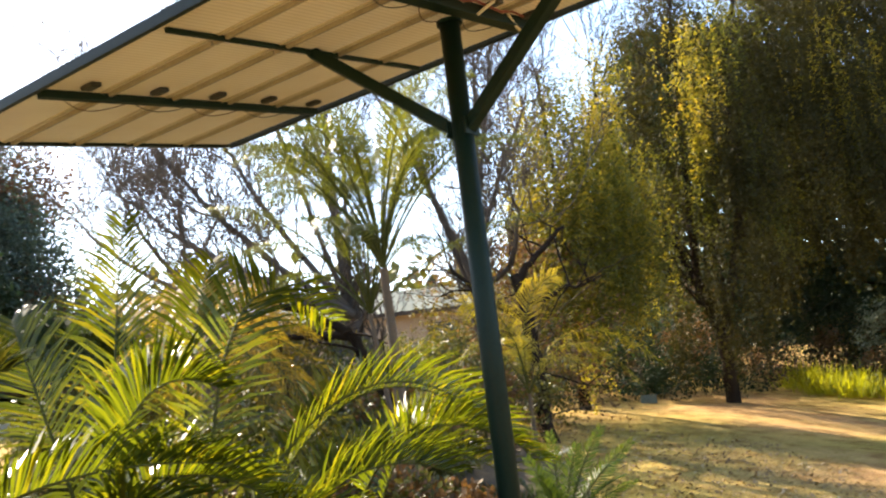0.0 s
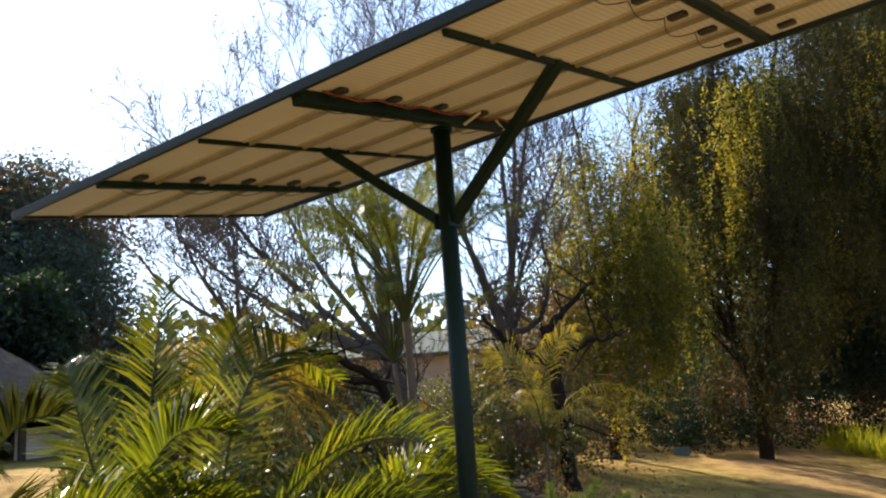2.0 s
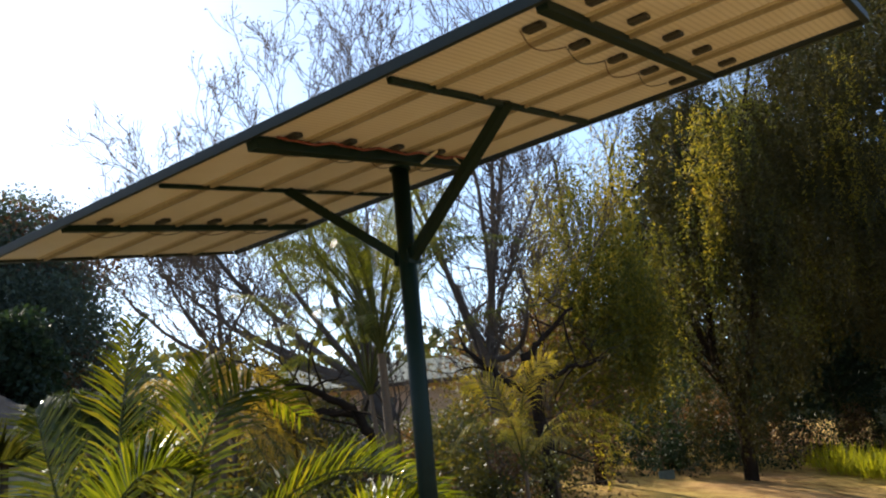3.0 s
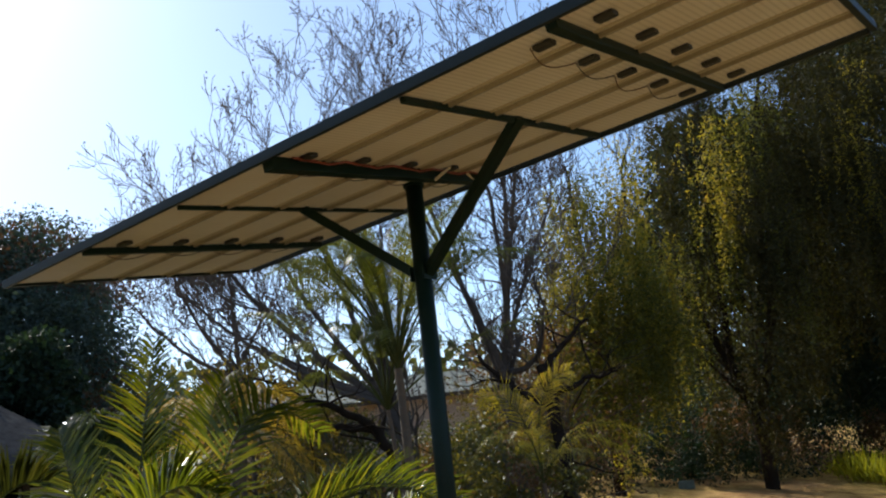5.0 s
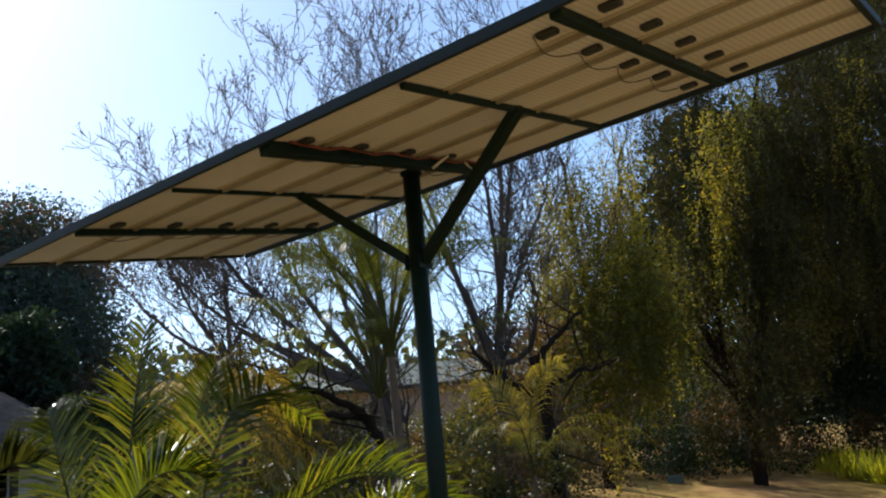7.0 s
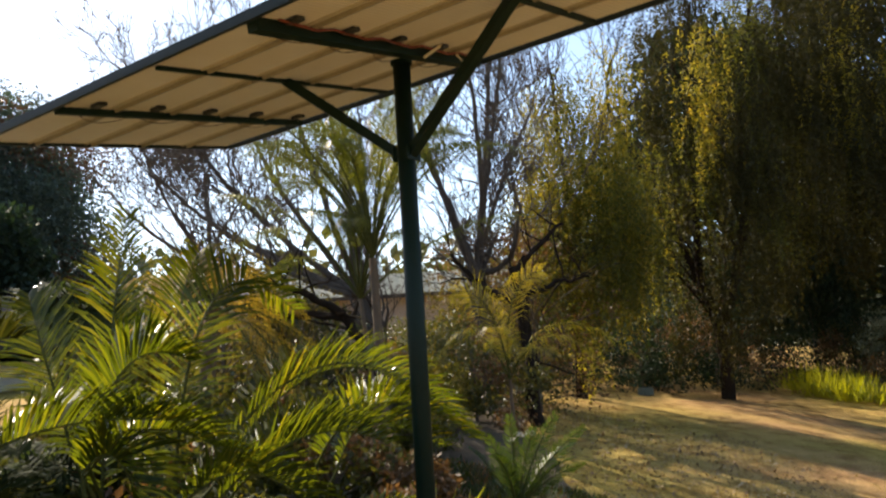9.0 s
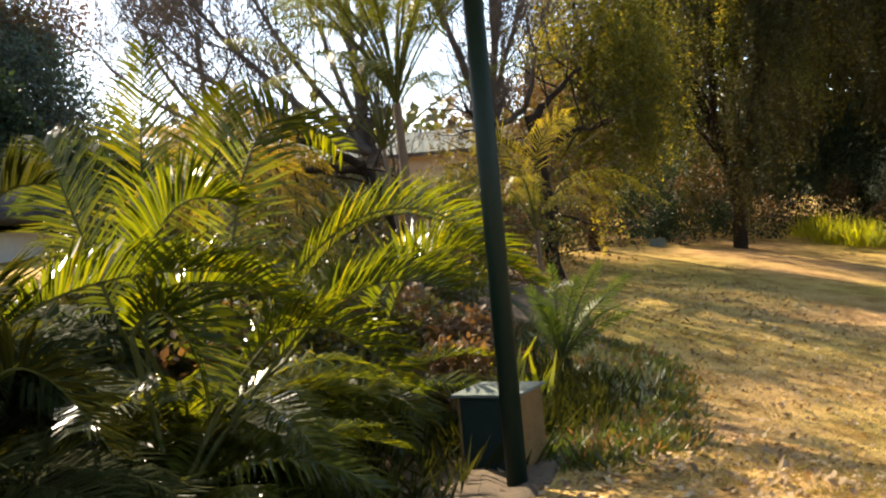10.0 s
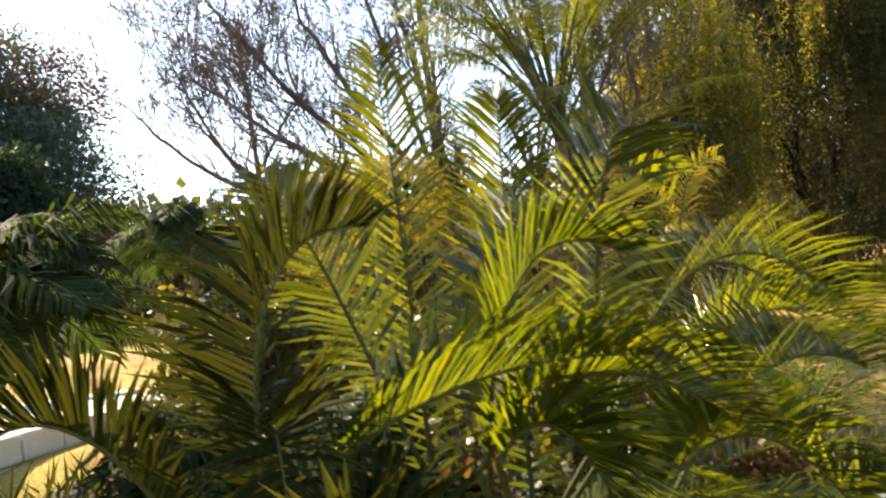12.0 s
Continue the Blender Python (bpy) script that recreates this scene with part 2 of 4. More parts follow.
l_.new(tc_.outputs["Object"], nz.inputs["Vector"])
l_.new(wv.outputs[0], rw.inputs[0])
l_.new(nz.outputs[0], rn.inputs[0])
l_.new(rn.outputs[0], mx_.inputs[6])
l_.new(rw.outputs[0], mx_.inputs[7])
l_.new(mx_.outputs[2], b_.inputs["Base Color"])
b_.inputs["Roughness"].default_value = 0.5
tb_, ms_ = n_.new("ShaderNodeBsdfTranslucent"), n_.new("ShaderNodeMixShader")
l_.new(mx_.outputs[2], tb_.inputs[0])
ms_.inputs[0].default_value = 0.12
l_.new(b_.outputs[0], ms_.inputs[1])
l_.new(tb_.outputs[0], ms_.inputs[2])
l_.new(ms_.outputs[0], n_["Material Output"].inputs[0])

# pool water
MAT_WATER, n_, l_, b_ = base_mat("pool_water")
b_.inputs["Base Color"].default_value = (0.05, 0.2, 0.26, 1)
b_.inputs["Roughness"].default_value = 0.05
nw = n_.new("ShaderNodeTexNoise")
nw.inputs["Scale"].default_value = 5.0
bw = n_.new("ShaderNodeBump")
bw.inputs["Strength"].default_value, bw.inputs["Distance"].default_value = 0.2, 0.02
l_.new(nw.outputs[0], bw.inputs["Height"])
l_.new(bw.outputs[0], b_.inputs["Normal"])


# ---------------------------------------------------------------- mesh helpers
def mesh_np(name, verts, faces, mats, slots=None, smooth=False):
    """A mesh from an array of corners and an array of faces of one size, or a list of faces."""
    me = bpy.data.meshes.new(name)
    me.from_pydata(np.asarray(verts, float).tolist(), [], [tuple(int(i) for i in f) for f in faces])
    for m in mats:
        me.materials.append(m)
    if slots is not None:
        me.polygons.foreach_set("material_index", np.asarray(slots, np.int32))
    if smooth:
        me.polygons.foreach_set("use_smooth", np.ones(len(me.polygons), bool))
    me.update()
    return me


GROUPS = {"date_palm": "date palms in the bed", "garden_palm": "palms beside the pool", "tall_palm": "tall palms", "weeping_tree": "weeping trees behind the lawn",
          "bare_tree": "leafless trees", "shrub": "garden shrubs", "lily_clump": "strap-leaved clumps", "orange_flower": "orange flowers", "gnarled_tree": "gnarled trees", "evergreen_tree": "dark evergreen trees", "garden_tree": "open garden trees", "feather_palm": "feather palms", "bright_plant": "bright plants"}


def thing(name, loc=(0, 0, 0), label="", category="", group="", kind=""):
    group = group or GROUPS.get(name, "")
    ob = new(name)
    ob.location = loc
    return tagged(ob, label, category, group, kind)


def put(name, me, parent=None, label="", m=None):
    ob = new(name, me)
    ob.parent = parent
    if m is not None:
        ob.matrix_basis = m
    return tagged(ob, label)


def part(name, bm, material, parent, label="", m=None):
    me = bpy.data.meshes.new(name)
    bm.to_mesh(me)
    bm.free()
    me.materials.append(material)
    return put(name, me, parent, label, m)


def box_bm(x0, x1, y0, y1, z0, z1, bevel=0.0):
    bm = bmesh.new()
    bmesh.ops.create_cube(bm, size=1)
    bmesh.ops.scale(bm, vec=(x1 - x0, y1 - y0, z1 - z0), verts=bm.verts)
    bmesh.ops.translate(bm, vec=((x0 + x1) / 2, (y0 + y1) / 2, (z0 + z1) / 2), verts=bm.verts)
    if bevel:
        bmesh.ops.bevel(bm, geom=bm.edges[:], offset=bevel, segments=2, affect="EDGES", profile=0.6)
    return bm


def tube(points, radii, sides=6):
    """Corners and quads of a tube along points."""
    P = np.asarray(points, float)
    n = len(P)
    T = np.gradient(P, axis=0)
    T /= np.linalg.norm(T, axis=1)[:, None] + 1e-9
    ref = np.array([0, 0, 1.0]) if abs(T[0][2]) < 0.9 else np.array([1.0, 0, 0])
    A = np.cross(T, ref)
    A /= np.linalg.norm(A, axis=1)[:, None] + 1e-9
    B = np.cross(T, A)
    ang = np.arange(sides) * 2 * math.pi / sides
    R = np.asarray(radii, float)[:, None, None]
    V = P[:, None] + R * (np.cos(ang)[None, :, None] * A[:, None] + np.sin(ang)[None, :, None] * B[:, None])
    F = []
    for i in range(n - 1):
        for j in range(sides):
            k = (j + 1) % sides
            F.append((i * sides + j, i * sides + k, (i + 1) * sides + k, (i + 1) * sides + j))
    return V.reshape(-1, 3), F


class Bag:
    """Gathers corners and faces of many pieces, with a material slot for each."""

    def __init__(self):
        self.v, self.f, self.s, self.n = [], [], [], 0

    def add(self, v, f, slot=0):
        self.v.append(np.asarray(v, float))
        self.f += [tuple(i + self.n for i in q) for q in f]
        self.s += [slot] * len(f)
        self.n += len(v)

    def leaves(self, at, along, side, slot=0):
        """Pointed leaves: base at, tip at + along, half width side, all arrays of rows."""
        at, along, side = (np.asarray(a, float) for a in (at, along, side))
        k = len(at)
        mid = at + along * 0.45
        up = np.cross(along, side)
        up *= 0.12 * np.linalg.norm(side, axis=1)[:, None] / (np.linalg.norm(up, axis=1)[:, None] + 1e-9)
        V = np.stack([at, mid + side + up, at + along, mid - side + up], 1).reshape(-1, 3)
        F = (np.arange(k)[:, None] * 4 + np.arange(4)[None] + self.n).tolist()
        self.v.append(V)
        self.f += F
        self.s += [slot] * k
        self.n += 4 * k

    def mesh(self, name, mats, smooth=False):
        return mesh_np(name, np.concatenate(self.v), self.f, mats, self.s, smooth)


def unit(a):
    return a / (np.linalg.norm(a, axis=-1, keepdims=True) + 1e-9)


def rand_dirs(rng, k):
    return unit(rng.normal(size=(k, 3)))


# ---------------------------------------------------------------- terrain
def smooth01(a, b, x):
    t = min(1.0, max(0.0, (x - a) / (b - a)))
    return t * t * (3 - 2 * t)


def height(x, y):
    """The garden: it falls to the east, a level terrace lies round the array."""
    xs = 14 * math.tanh(x / 14) if x > 0 else -18 * math.tanh(-x / 18) - 0.12 * max(0, -x - 10) * 0
    slope = -1.13 - 0.2 * xs + 0.01 * min(y, 60)
    level = 1 - smooth01(4.2, 8.2, y)
    z = slope + level * max(0.0, -0.05 - slope)
    # the pool terrace
    w = smooth01(4.5, 2.5, math.hypot((x + 11.5) / 1.4, y - 4.6)) if x < -5 else 0.0
    z = z + w * (0.96 - z)
    return z + 0.03 * math.sin(x * 0.9 + 1.0) * math.sin(y * 0.7)


def grid_mesh(name, xs, ys, fn, mat):
    V = [(x, y, fn(x, y)) for y in ys for x in xs]
    k = len(xs)
    F = [(j * k + i, j * k + i + 1, (j + 1) * k + i + 1, (j + 1) * k + i) for j in range(len(ys) - 1) for i in range(k - 1)]
    return mesh_np(name, V, F, [mat], smooth=True)


gx = np.concatenate([np.linspace(-900, -60, 12), np.linspace(-50, -16, 18), np.linspace(-15, 12, 91), np.linspace(14, 60, 16), np.linspace(90, 900, 8)])
gy = np.concatenate([np.linspace(-900, -60, 10), np.linspace(-40, -6, 10), np.linspace(-5, 30, 118), np.linspace(32, 80, 16), np.linspace(110, 900, 10)])
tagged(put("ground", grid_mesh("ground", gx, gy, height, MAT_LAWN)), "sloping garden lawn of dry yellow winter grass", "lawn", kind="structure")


# ---------------------------------------------------------------- solar array
AX, AY, ATURN = -2.64, 4.062, 0.051
eu = Vector((math.cos(ATURN), math.sin(ATURN), 0.032)).normalized()
ev = Vector((-math.sin(ATURN), math.cos(ATURN), 0.17)).normalized()
ew = eu.cross(ev).normalized()
ARRAY = Matrix(((eu.x, ev.x, ew.x, 0), (eu.y, ev.y, ew.y, 0), (eu.z, ev.z, ew.z, 3.711), (0, 0, 0, 1)))
U0, U1, V0, V1 = -2.73, 2.93, -1.53, 0.86
LOW = -0.045


def solar_array():
    base = height(AX, AY) - 0.02
    a = thing("solar_array", (AX, AY, 0), "raised solar array with cream undersides on a dark green steel post", "solar array")
    # post
    bm = bmesh.new()
    bmesh.ops.create_cone(bm, cap_ends=True, segments=24, radius1=0.063, radius2=0.06, depth=3.685 - base)
    bmesh.ops.translate(bm, vec=(0.0, 0, (3.685 + base) / 2), verts=bm.verts)
    for f in bm.faces:
        f.smooth = len(f.verts) == 4
    part("post", bm, MAT_GREEN, a, "dark green painted steel post")
    bm = bmesh.new()
    bmesh.ops.create_cone(bm, cap_ends=True, segments=24, radius1=0.075, radius2=0.075, depth=0.02)
    bmesh.ops.translate(bm, vec=(0, 0, 3.672), verts=bm.verts)
    part("cap_plate", bm, MAT_GREEN, a)
    # beams across the panels
    for name, u, half, drop, v0, v1 in (("crossbeam", -1.75, 0.026, 0.012, -1.5, 0.83), ("rail", -0.762, 0.013, 0.03, -1.45, 0.82),
                                         ("main_beam", 0.12, 0.042, -0.015, -1.5, 0.78), ("rail", 1.086, 0.017, 0.022, -1.45, 0.82),
                                         ("crossbeam", 1.995, 0.03, 0.008, -1.5, 0.83)):
        part(name, box_bm(u - half, u + half, v0, v1, drop - 0.025, 0.033, 0.006), MAT_GREEN, a, m=ARRAY)
    # rim
    part("edge_rail", box_bm(U0, U1, V0 - 0.035, V0, 0.0, 0.06, 0.006), MAT_RIM, a, m=ARRAY)
    part("edge_rail", box_bm(U0, U1, V1, V1 + 0.035, 0.0, 0.06, 0.006), MAT_RIM, a, m=ARRAY)
    part("end_rail", box_bm(U0 - 0.04, U0, V0, V1, 0.015, 0.06, 0.005), MAT_RIM, a, m=ARRAY)
    part("end_rail", box_bm(U1, U1 + 0.04, V0, V1, 0.0, 0.06, 0.006), MAT_RIM, a, m=ARRAY)
    # braces
    for sgn, u in ((-1, -0.762), (1, 1.086)):
        top = ARRAY @ Vector((u, -0.32, 0.01))
        foot = Vector((sgn * 0.05, 0, 3.03))
        d = top - foot
        m = Matrix.Translation((top + foot) / 2) @ d.to_track_quat("Z", "Y").to_matrix().to_4x4()
        part("brace", box_bm(-0.034, 0.034, -0.034, 0.034, -d.length / 2 - 0.03, d.length / 2 + 0.03, 0.006), MAT_GREEN, a, m=m)
        bm = box_bm(-0.05, 0.05, -0.07, 0.07, -0.006, 0.006, 0.002)
        part("gusset", bm, MAT_GREEN, a, m=Matrix.Translation(foot + Vector((sgn * 0.01, 0, 0))) @ pose(0, 0, 0, 0, 90, 0))
    # panels: five rows of three
    wu, wv = (U1 - U0) / 3, (V1 - V0) / 5
    pm = bpy.data.meshes.new("panel")
    bm = box_bm(0.004, wu - 0.004, 0.012, wv - 0.012, 0.08, 0.1)
    bm.to_mesh(pm)
    bm.free()
    pm.materials.append(MAT_BACK)
    # strip coloured as the shadow half of each ridge line between panels
    rim = bpy.data.meshes.new("frame_strip")
    bm = box_bm(0.004, wu - 0.004, -0.013, 0.013, 0.056, 0.104, 0.003)
    bm.to_mesh(rim)
    bm.free()
    rim.materials.append(MAT_STRIP)
    seam = bpy.data.meshes.new("stiffener")
    bm = box_bm(0.004, wu - 0.004, -0.012, 0.012, 0.07, 0.0795, 0.002)
    bm.to_mesh(seam)
    bm.free()
    seam.materials.append(MAT_SEAM)
    for i in range(3):
        for j in range(5):
            put("panel", pm, a, m=ARRAY @ Matrix.Translation((U0 + i * wu, V0 + j * wv, LOW)))
            if j:
                put("frame_strip", rim, a, m=ARRAY @ Matrix.Translation((U0 + i * wu, V0 + j * wv, LOW)))
                put("frame_strip", seam, a, m=ARRAY @ Matrix.Translation((U0 + i * wu, V0 + j * wv - 0.055, LOW)))
    # junction boxes beside the beams
    jb = bpy.data.meshes.new("junction_box")
    bm = box_bm(-0.052, 0.052, -0.036, 0.036, 0.05, 0.0795, 0.012)
    bm.to_mesh(jb)
    bm.free()
    jb.materials.append(MAT_BLACK)
    for u in (-1.6, 0.225, 2.165, 1.835):
        for j in range(5):
            put("junction_box", jb, a, m=ARRAY @ Matrix.Translation((u, V0 + (j + 0.5) * wv + 0.02, LOW)))
    # loops of thin cable from box to box
    rng = random.Random(4)
    for u, way in ((1.77, -1), (0.02, -1), (-1.84, -1)):
        for j in range(4):
            pts = []
            loop = rng.uniform(0.03, 0.12)
            for k in range(13):
                t = k / 12
                sag = math.sin(math.pi * t)
                pts.append(ARRAY @ Vector((u + way * loop * sag, V0 + (j + 0.5 + t) * wv, 0.028 - 0.035 * sag)))
            v, f = tube(pts, [0.0032] * 13, 5)
            put("cable", mesh_np("cable", v, f, [MAT_BLACK if j % 2 else MAT_RUST], smooth=True), a)
    pts = [ARRAY @ Vector((0.21, V0 + 0.15 + 0.15 * k, 0.015 - 0.012 * (k % 3))) for k in range(14)]
    v, f = tube(pts, [0.008] * 14, 5)
    put("cable", mesh_np("cable", v, f, [MAT_REDW], smooth=True), a, "thin red cable along the beam")
    pts = [ARRAY @ Vector((0.2 + 0.05 * math.sin(t * 5), -0.02 + 0.62 * t, -0.06 + 0.12 * math.sin(math.pi * t))) for t in np.linspace(0, 1, 14)]
    v, f = tube(pts, [0.011] * 14, 6)
    put("cable", mesh_np("cable", v, f, [MAT_WHITEW], smooth=True), a, "loose pale cable beside the post head")
    return a


solar_array()


# ---------------------------------------------------------------- utility box beside the post
def utility_box():
    x, y = -2.98, 4.46
    z = height(x, y) - 0.01
    a = thing("utility_box", (x, y, z), "dark green box with tan sides and a grey sheet lid", "utility box")
    a.rotation_euler = (0, 0, radians(10))
    part("body", box_bm(-0.2, 0.19, -0.2, 0.2, 0, 0.5, 0.008), MAT_BOXG, a)
    part("side_panel", box_bm(0.19, 0.205, -0.2, 0.2, 0.0, 0.5, 0.004), MAT_BOXT, a, "tan painted side panel")
    part("side_panel", box_bm(-0.215, -0.2, -0.2, 0.2, 0.0, 0.5, 0.004), MAT_BOXT, a)
    part("lid", box_bm(-0.24, 0.225, -0.235, 0.225, 0.5, 0.518, 0.004), MAT_LID, a, "weathered grey lid sheet")
    part("door", box_bm(-0.17, 0.16, -0.212, -0.2, 0.03, 0.47, 0.004), MAT_BOXG, a)
    part("latch", box_bm(0.1, 0.13, -0.225, -0.212, 0.22, 0.3, 0.003), MAT_RUST, a)
    return a


utility_box()


# ---------------------------------------------------------------- palms
def bezier(p0, p1, p2, k):
    t = np.linspace(0, 1, k)[:, None]
    return (1 - t) ** 2 * np.array(p0) + 2 * t * (1 - t) * np.array(p1) + t ** 2 * np.array(p2)


def frond_mesh(p0, p1, p2, rng, mats, pairs=46, leaf_len=0.34, leaf_w=0.012, bare=0.12, lift=0.35, droop=0.25, lean=None, stalk_r=0.012):
    """A feather frond along a bent stalk: two rows of narrow leaflets in a shallow trough."""
    k = 16
    C = bezier(p0, p1, p2, k)
    bag = Bag()
    v, f = tube(C, np.linspace(stalk_r, 0.003, k), 5)
    bag.add(v, f, 1)
    T = unit(np.gradient(C, axis=0))
    across = np.cross(T, np.array([0, 0, 1.0]))
    if np.linalg.norm(across[:4].sum(0)) < 0.6:
        d = np.array(p2) - np.array(p0)
        across = np.cross(T, np.cross(np.array([0, 0, 1.0]), T) + np.array([d[1], -d[0], 0.0]) * 0.2)
    if lean is not None:
        across = np.tile(np.array(lean, float), (k, 1))
        across = across - T * (across * T).sum(1, keepdims=True)
    across = unit(across)
    for i in range(1, k):
        if (across[i] * across[i - 1]).sum() < 0:
            across[i] = -across[i]
    up = np.cross(across, T)
    s = np.repeat(np.linspace(bare, 0.995, pairs), 2) + rng.uniform(-0.006, 0.006, pairs * 2)
    s = np.clip(s, 0, 0.999)
    sg = np.tile([-1.0, 1.0], pairs)
    fi = s * (k - 1)
    i0 = np.minimum(fi.astype(int), k - 2)
    w = (fi - i0)[:, None]
    P = C[i0] * (1 - w) + C[i0 + 1] * w
    t_, a_, u_ = T[i0], across[i0], up[i0]
    size = leaf_len * np.clip(0.35 + 2.6 * (s - bare) , 0, 1) * (1 - 0.62 * np.clip((s - 0.55) / 0.45, 0, 1) ** 1.5) * rng.uniform(0.85, 1.12, len(s))
    fwd = (0.45 + 0.75 * s + rng.normal(0, 0.09, len(s)))[:, None]
    D = unit(a_ * sg[:, None] + t_ * fwd + u_ * (lift + rng.normal(0, 0.1, len(s)))[:, None])
    D2 = unit(D + np.array([0, 0, -1.0]) * (droop * rng.uniform(0.5, 1.6, len(s)))[:, None])
    side = unit(np.cross(D, u_ + t_ * 0.3)) * leaf_w
    m = P + D * size[:, None] * 0.5
    e = m + D2 * size[:, None] * 0.5
    # each leaflet: two bent quads and a point
    V = np.stack([P - side * 0.5, P + side * 0.5, m + side, m - side, e], 1).reshape(-1, 3)
    n0 = np.arange(len(s)) * 5
    F = [(a, a + 1, a + 2, a + 3) for a in n0] + [(a + 3, a + 2, a + 4) for a in n0]
    bag.add(V, F, 0)
    return bag.mesh("frond", mats)


def random_frond(rng, base, length, az, el, sag):
    d = np.array([math.cos(az) * math.cos(el), math.sin(az) * math.cos(el), math.sin(el)])
    p0 = np.array(base)
    p1 = p0 + d * length * 0.62
    h = np.array([math.cos(az), math.sin(az), 0]) * math.cos(el * 0.55)
    p2 = p1 + h * length * 0.45 + np.array([0, 0, math.sin(el) * 0.4 - sag]) * length * 0.5
    return p0, p1, p2


def ringed_stem(points, r0, r1, rng, rings, mat, name="trunk"):
    """A palm stem with ring scars."""
    k = rings * 2
    t = np.linspace(0, 1, k)
    C = bezier(*points, k)
    R = r0 + (r1 - r0) * t
    R = R * (1 + 0.06 * (np.arange(k) % 2)) * rng.uniform(0.97, 1.03, k)
    v, f = tube(C, R, 10)
    return mesh_np(name, v, f, [mat], smooth=True)


def date_palm(name, base, fronds, count, seed, length, label, dry=3, crown=0.35, lift=(0.15, 1.3), mat=MAT_PALM):
    rng = np.random.default_rng(seed)
    z0 = height(base[0], base[1]) - 0.03
    a = thing(name, (0, 0, 0), label, "palm")
    top = (base[0], base[1], z0 + crown)
    put("stem", ringed_stem(((base[0], base[1], z0), (base[0], base[1], z0 + crown * 0.5), top), 0.16, 0.12, rng, 6, MAT_PTRUNK, "stem"), a)
    for p0, p1, p2, *face in fronds:
        p0 = np.array(p0)
        if face:
            put("frond", frond_mesh(p0, p1, p2, rng, [mat, MAT_STALK], 56, 0.42, 0.0108, 0.05, lean=face[0]), a)
        else:
            put("frond", frond_mesh(p0, p1, p2, rng, [mat, MAT_STALK], 66, 0.45, 0.0108, 0.05, lift=0.85), a)
        # the bare foot of the stalk, from the crown to the feathered part
        q = (np.array(top) + p0) / 2 + np.array([0, 0, 0.04])
        v, f = tube(bezier(top, q, p0, 6), np.linspace(0.02, 0.012, 6), 5)
        put("stalk", mesh_np("stalk", v, f, [MAT_STALK], smooth=True), a)
    for i in range(count):
        az = i * 2.399 + rng.uniform(-0.3, 0.3)
        el = rng.uniform(*lift)
        L = length * rng.uniform(0.75, 1.1)
        p = random_frond(rng, top, L, az, el, rng.uniform(0.3, 0.9))
        put("frond", frond_mesh(*p, rng, [mat, MAT_STALK], 56, 0.38, 0.0098, 0.12, rng.uniform(0.15, 0.5), rng.uniform(0.2, 0.8)), a)
    for i in range(dry):
        az, el = rng.uniform(0, 6.28), rng.uniform(-0.2, 0.3)
        p = random_frond(rng, top, length * 0.7, az, el, 1.3)
        put("frond", frond_mesh(*p, rng, [MAT_DRYP, MAT_DRYP], 30, 0.26, 0.011, 0.14, 0.1, 0.9), a, "withered brown frond")
    return a


FACE = (0.75, 0.66, 0.0)
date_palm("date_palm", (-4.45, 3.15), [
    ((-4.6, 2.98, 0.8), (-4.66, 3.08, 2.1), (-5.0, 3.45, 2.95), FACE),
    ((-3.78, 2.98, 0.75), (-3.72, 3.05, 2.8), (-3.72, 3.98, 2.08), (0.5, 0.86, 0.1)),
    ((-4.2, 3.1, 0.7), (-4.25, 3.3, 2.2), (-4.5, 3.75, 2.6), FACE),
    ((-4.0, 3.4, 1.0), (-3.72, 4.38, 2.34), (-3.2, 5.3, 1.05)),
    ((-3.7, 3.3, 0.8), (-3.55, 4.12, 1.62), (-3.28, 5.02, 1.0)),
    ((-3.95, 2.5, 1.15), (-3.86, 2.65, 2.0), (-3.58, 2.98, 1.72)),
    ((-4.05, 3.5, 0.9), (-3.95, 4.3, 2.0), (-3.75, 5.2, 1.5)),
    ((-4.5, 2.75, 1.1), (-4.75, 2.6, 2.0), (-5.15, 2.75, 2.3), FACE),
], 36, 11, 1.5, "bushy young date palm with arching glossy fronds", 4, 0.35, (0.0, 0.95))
date_palm("date_palm", (-3.8, 2.55), [
    ((-4.05, 1.85, 1.2), (-3.75, 2.15, 1.5), (-3.45, 2.85, 1.36)),
    ((-3.6, 3.12, 0.81), (-3.36, 3.69, 1.43), (-3.12, 4.25, 1.1)),
    ((-3.86, 2.42, 1.1), (-3.68, 2.56, 1.41), (-3.48, 2.58, 0.78)),
    ((-3.55, 2.85, 0.85), (-3.3, 3.2, 1.3), (-3.1, 3.7, 0.6)),
    ((-4.0, 2.5, 1.05), (-3.65, 2.72, 1.6), (-3.29, 3.17, 1.04)),
], 36, 12, 1.25, "low date palm clump with drooping fronds", 6, 0.25, (-0.1, 0.7))
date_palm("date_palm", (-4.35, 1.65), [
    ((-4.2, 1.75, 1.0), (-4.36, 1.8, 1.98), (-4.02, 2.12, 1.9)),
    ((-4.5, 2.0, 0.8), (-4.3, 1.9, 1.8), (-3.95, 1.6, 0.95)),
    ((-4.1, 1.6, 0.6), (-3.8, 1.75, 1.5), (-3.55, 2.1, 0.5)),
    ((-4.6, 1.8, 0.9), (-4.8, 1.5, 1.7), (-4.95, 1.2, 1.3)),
], 56, 13, 1.3, "young date palm toned dark for shade, with drooping fronds and brown tips", 10, 0.35, (-0.2, 0.75), MAT_SHADEP)
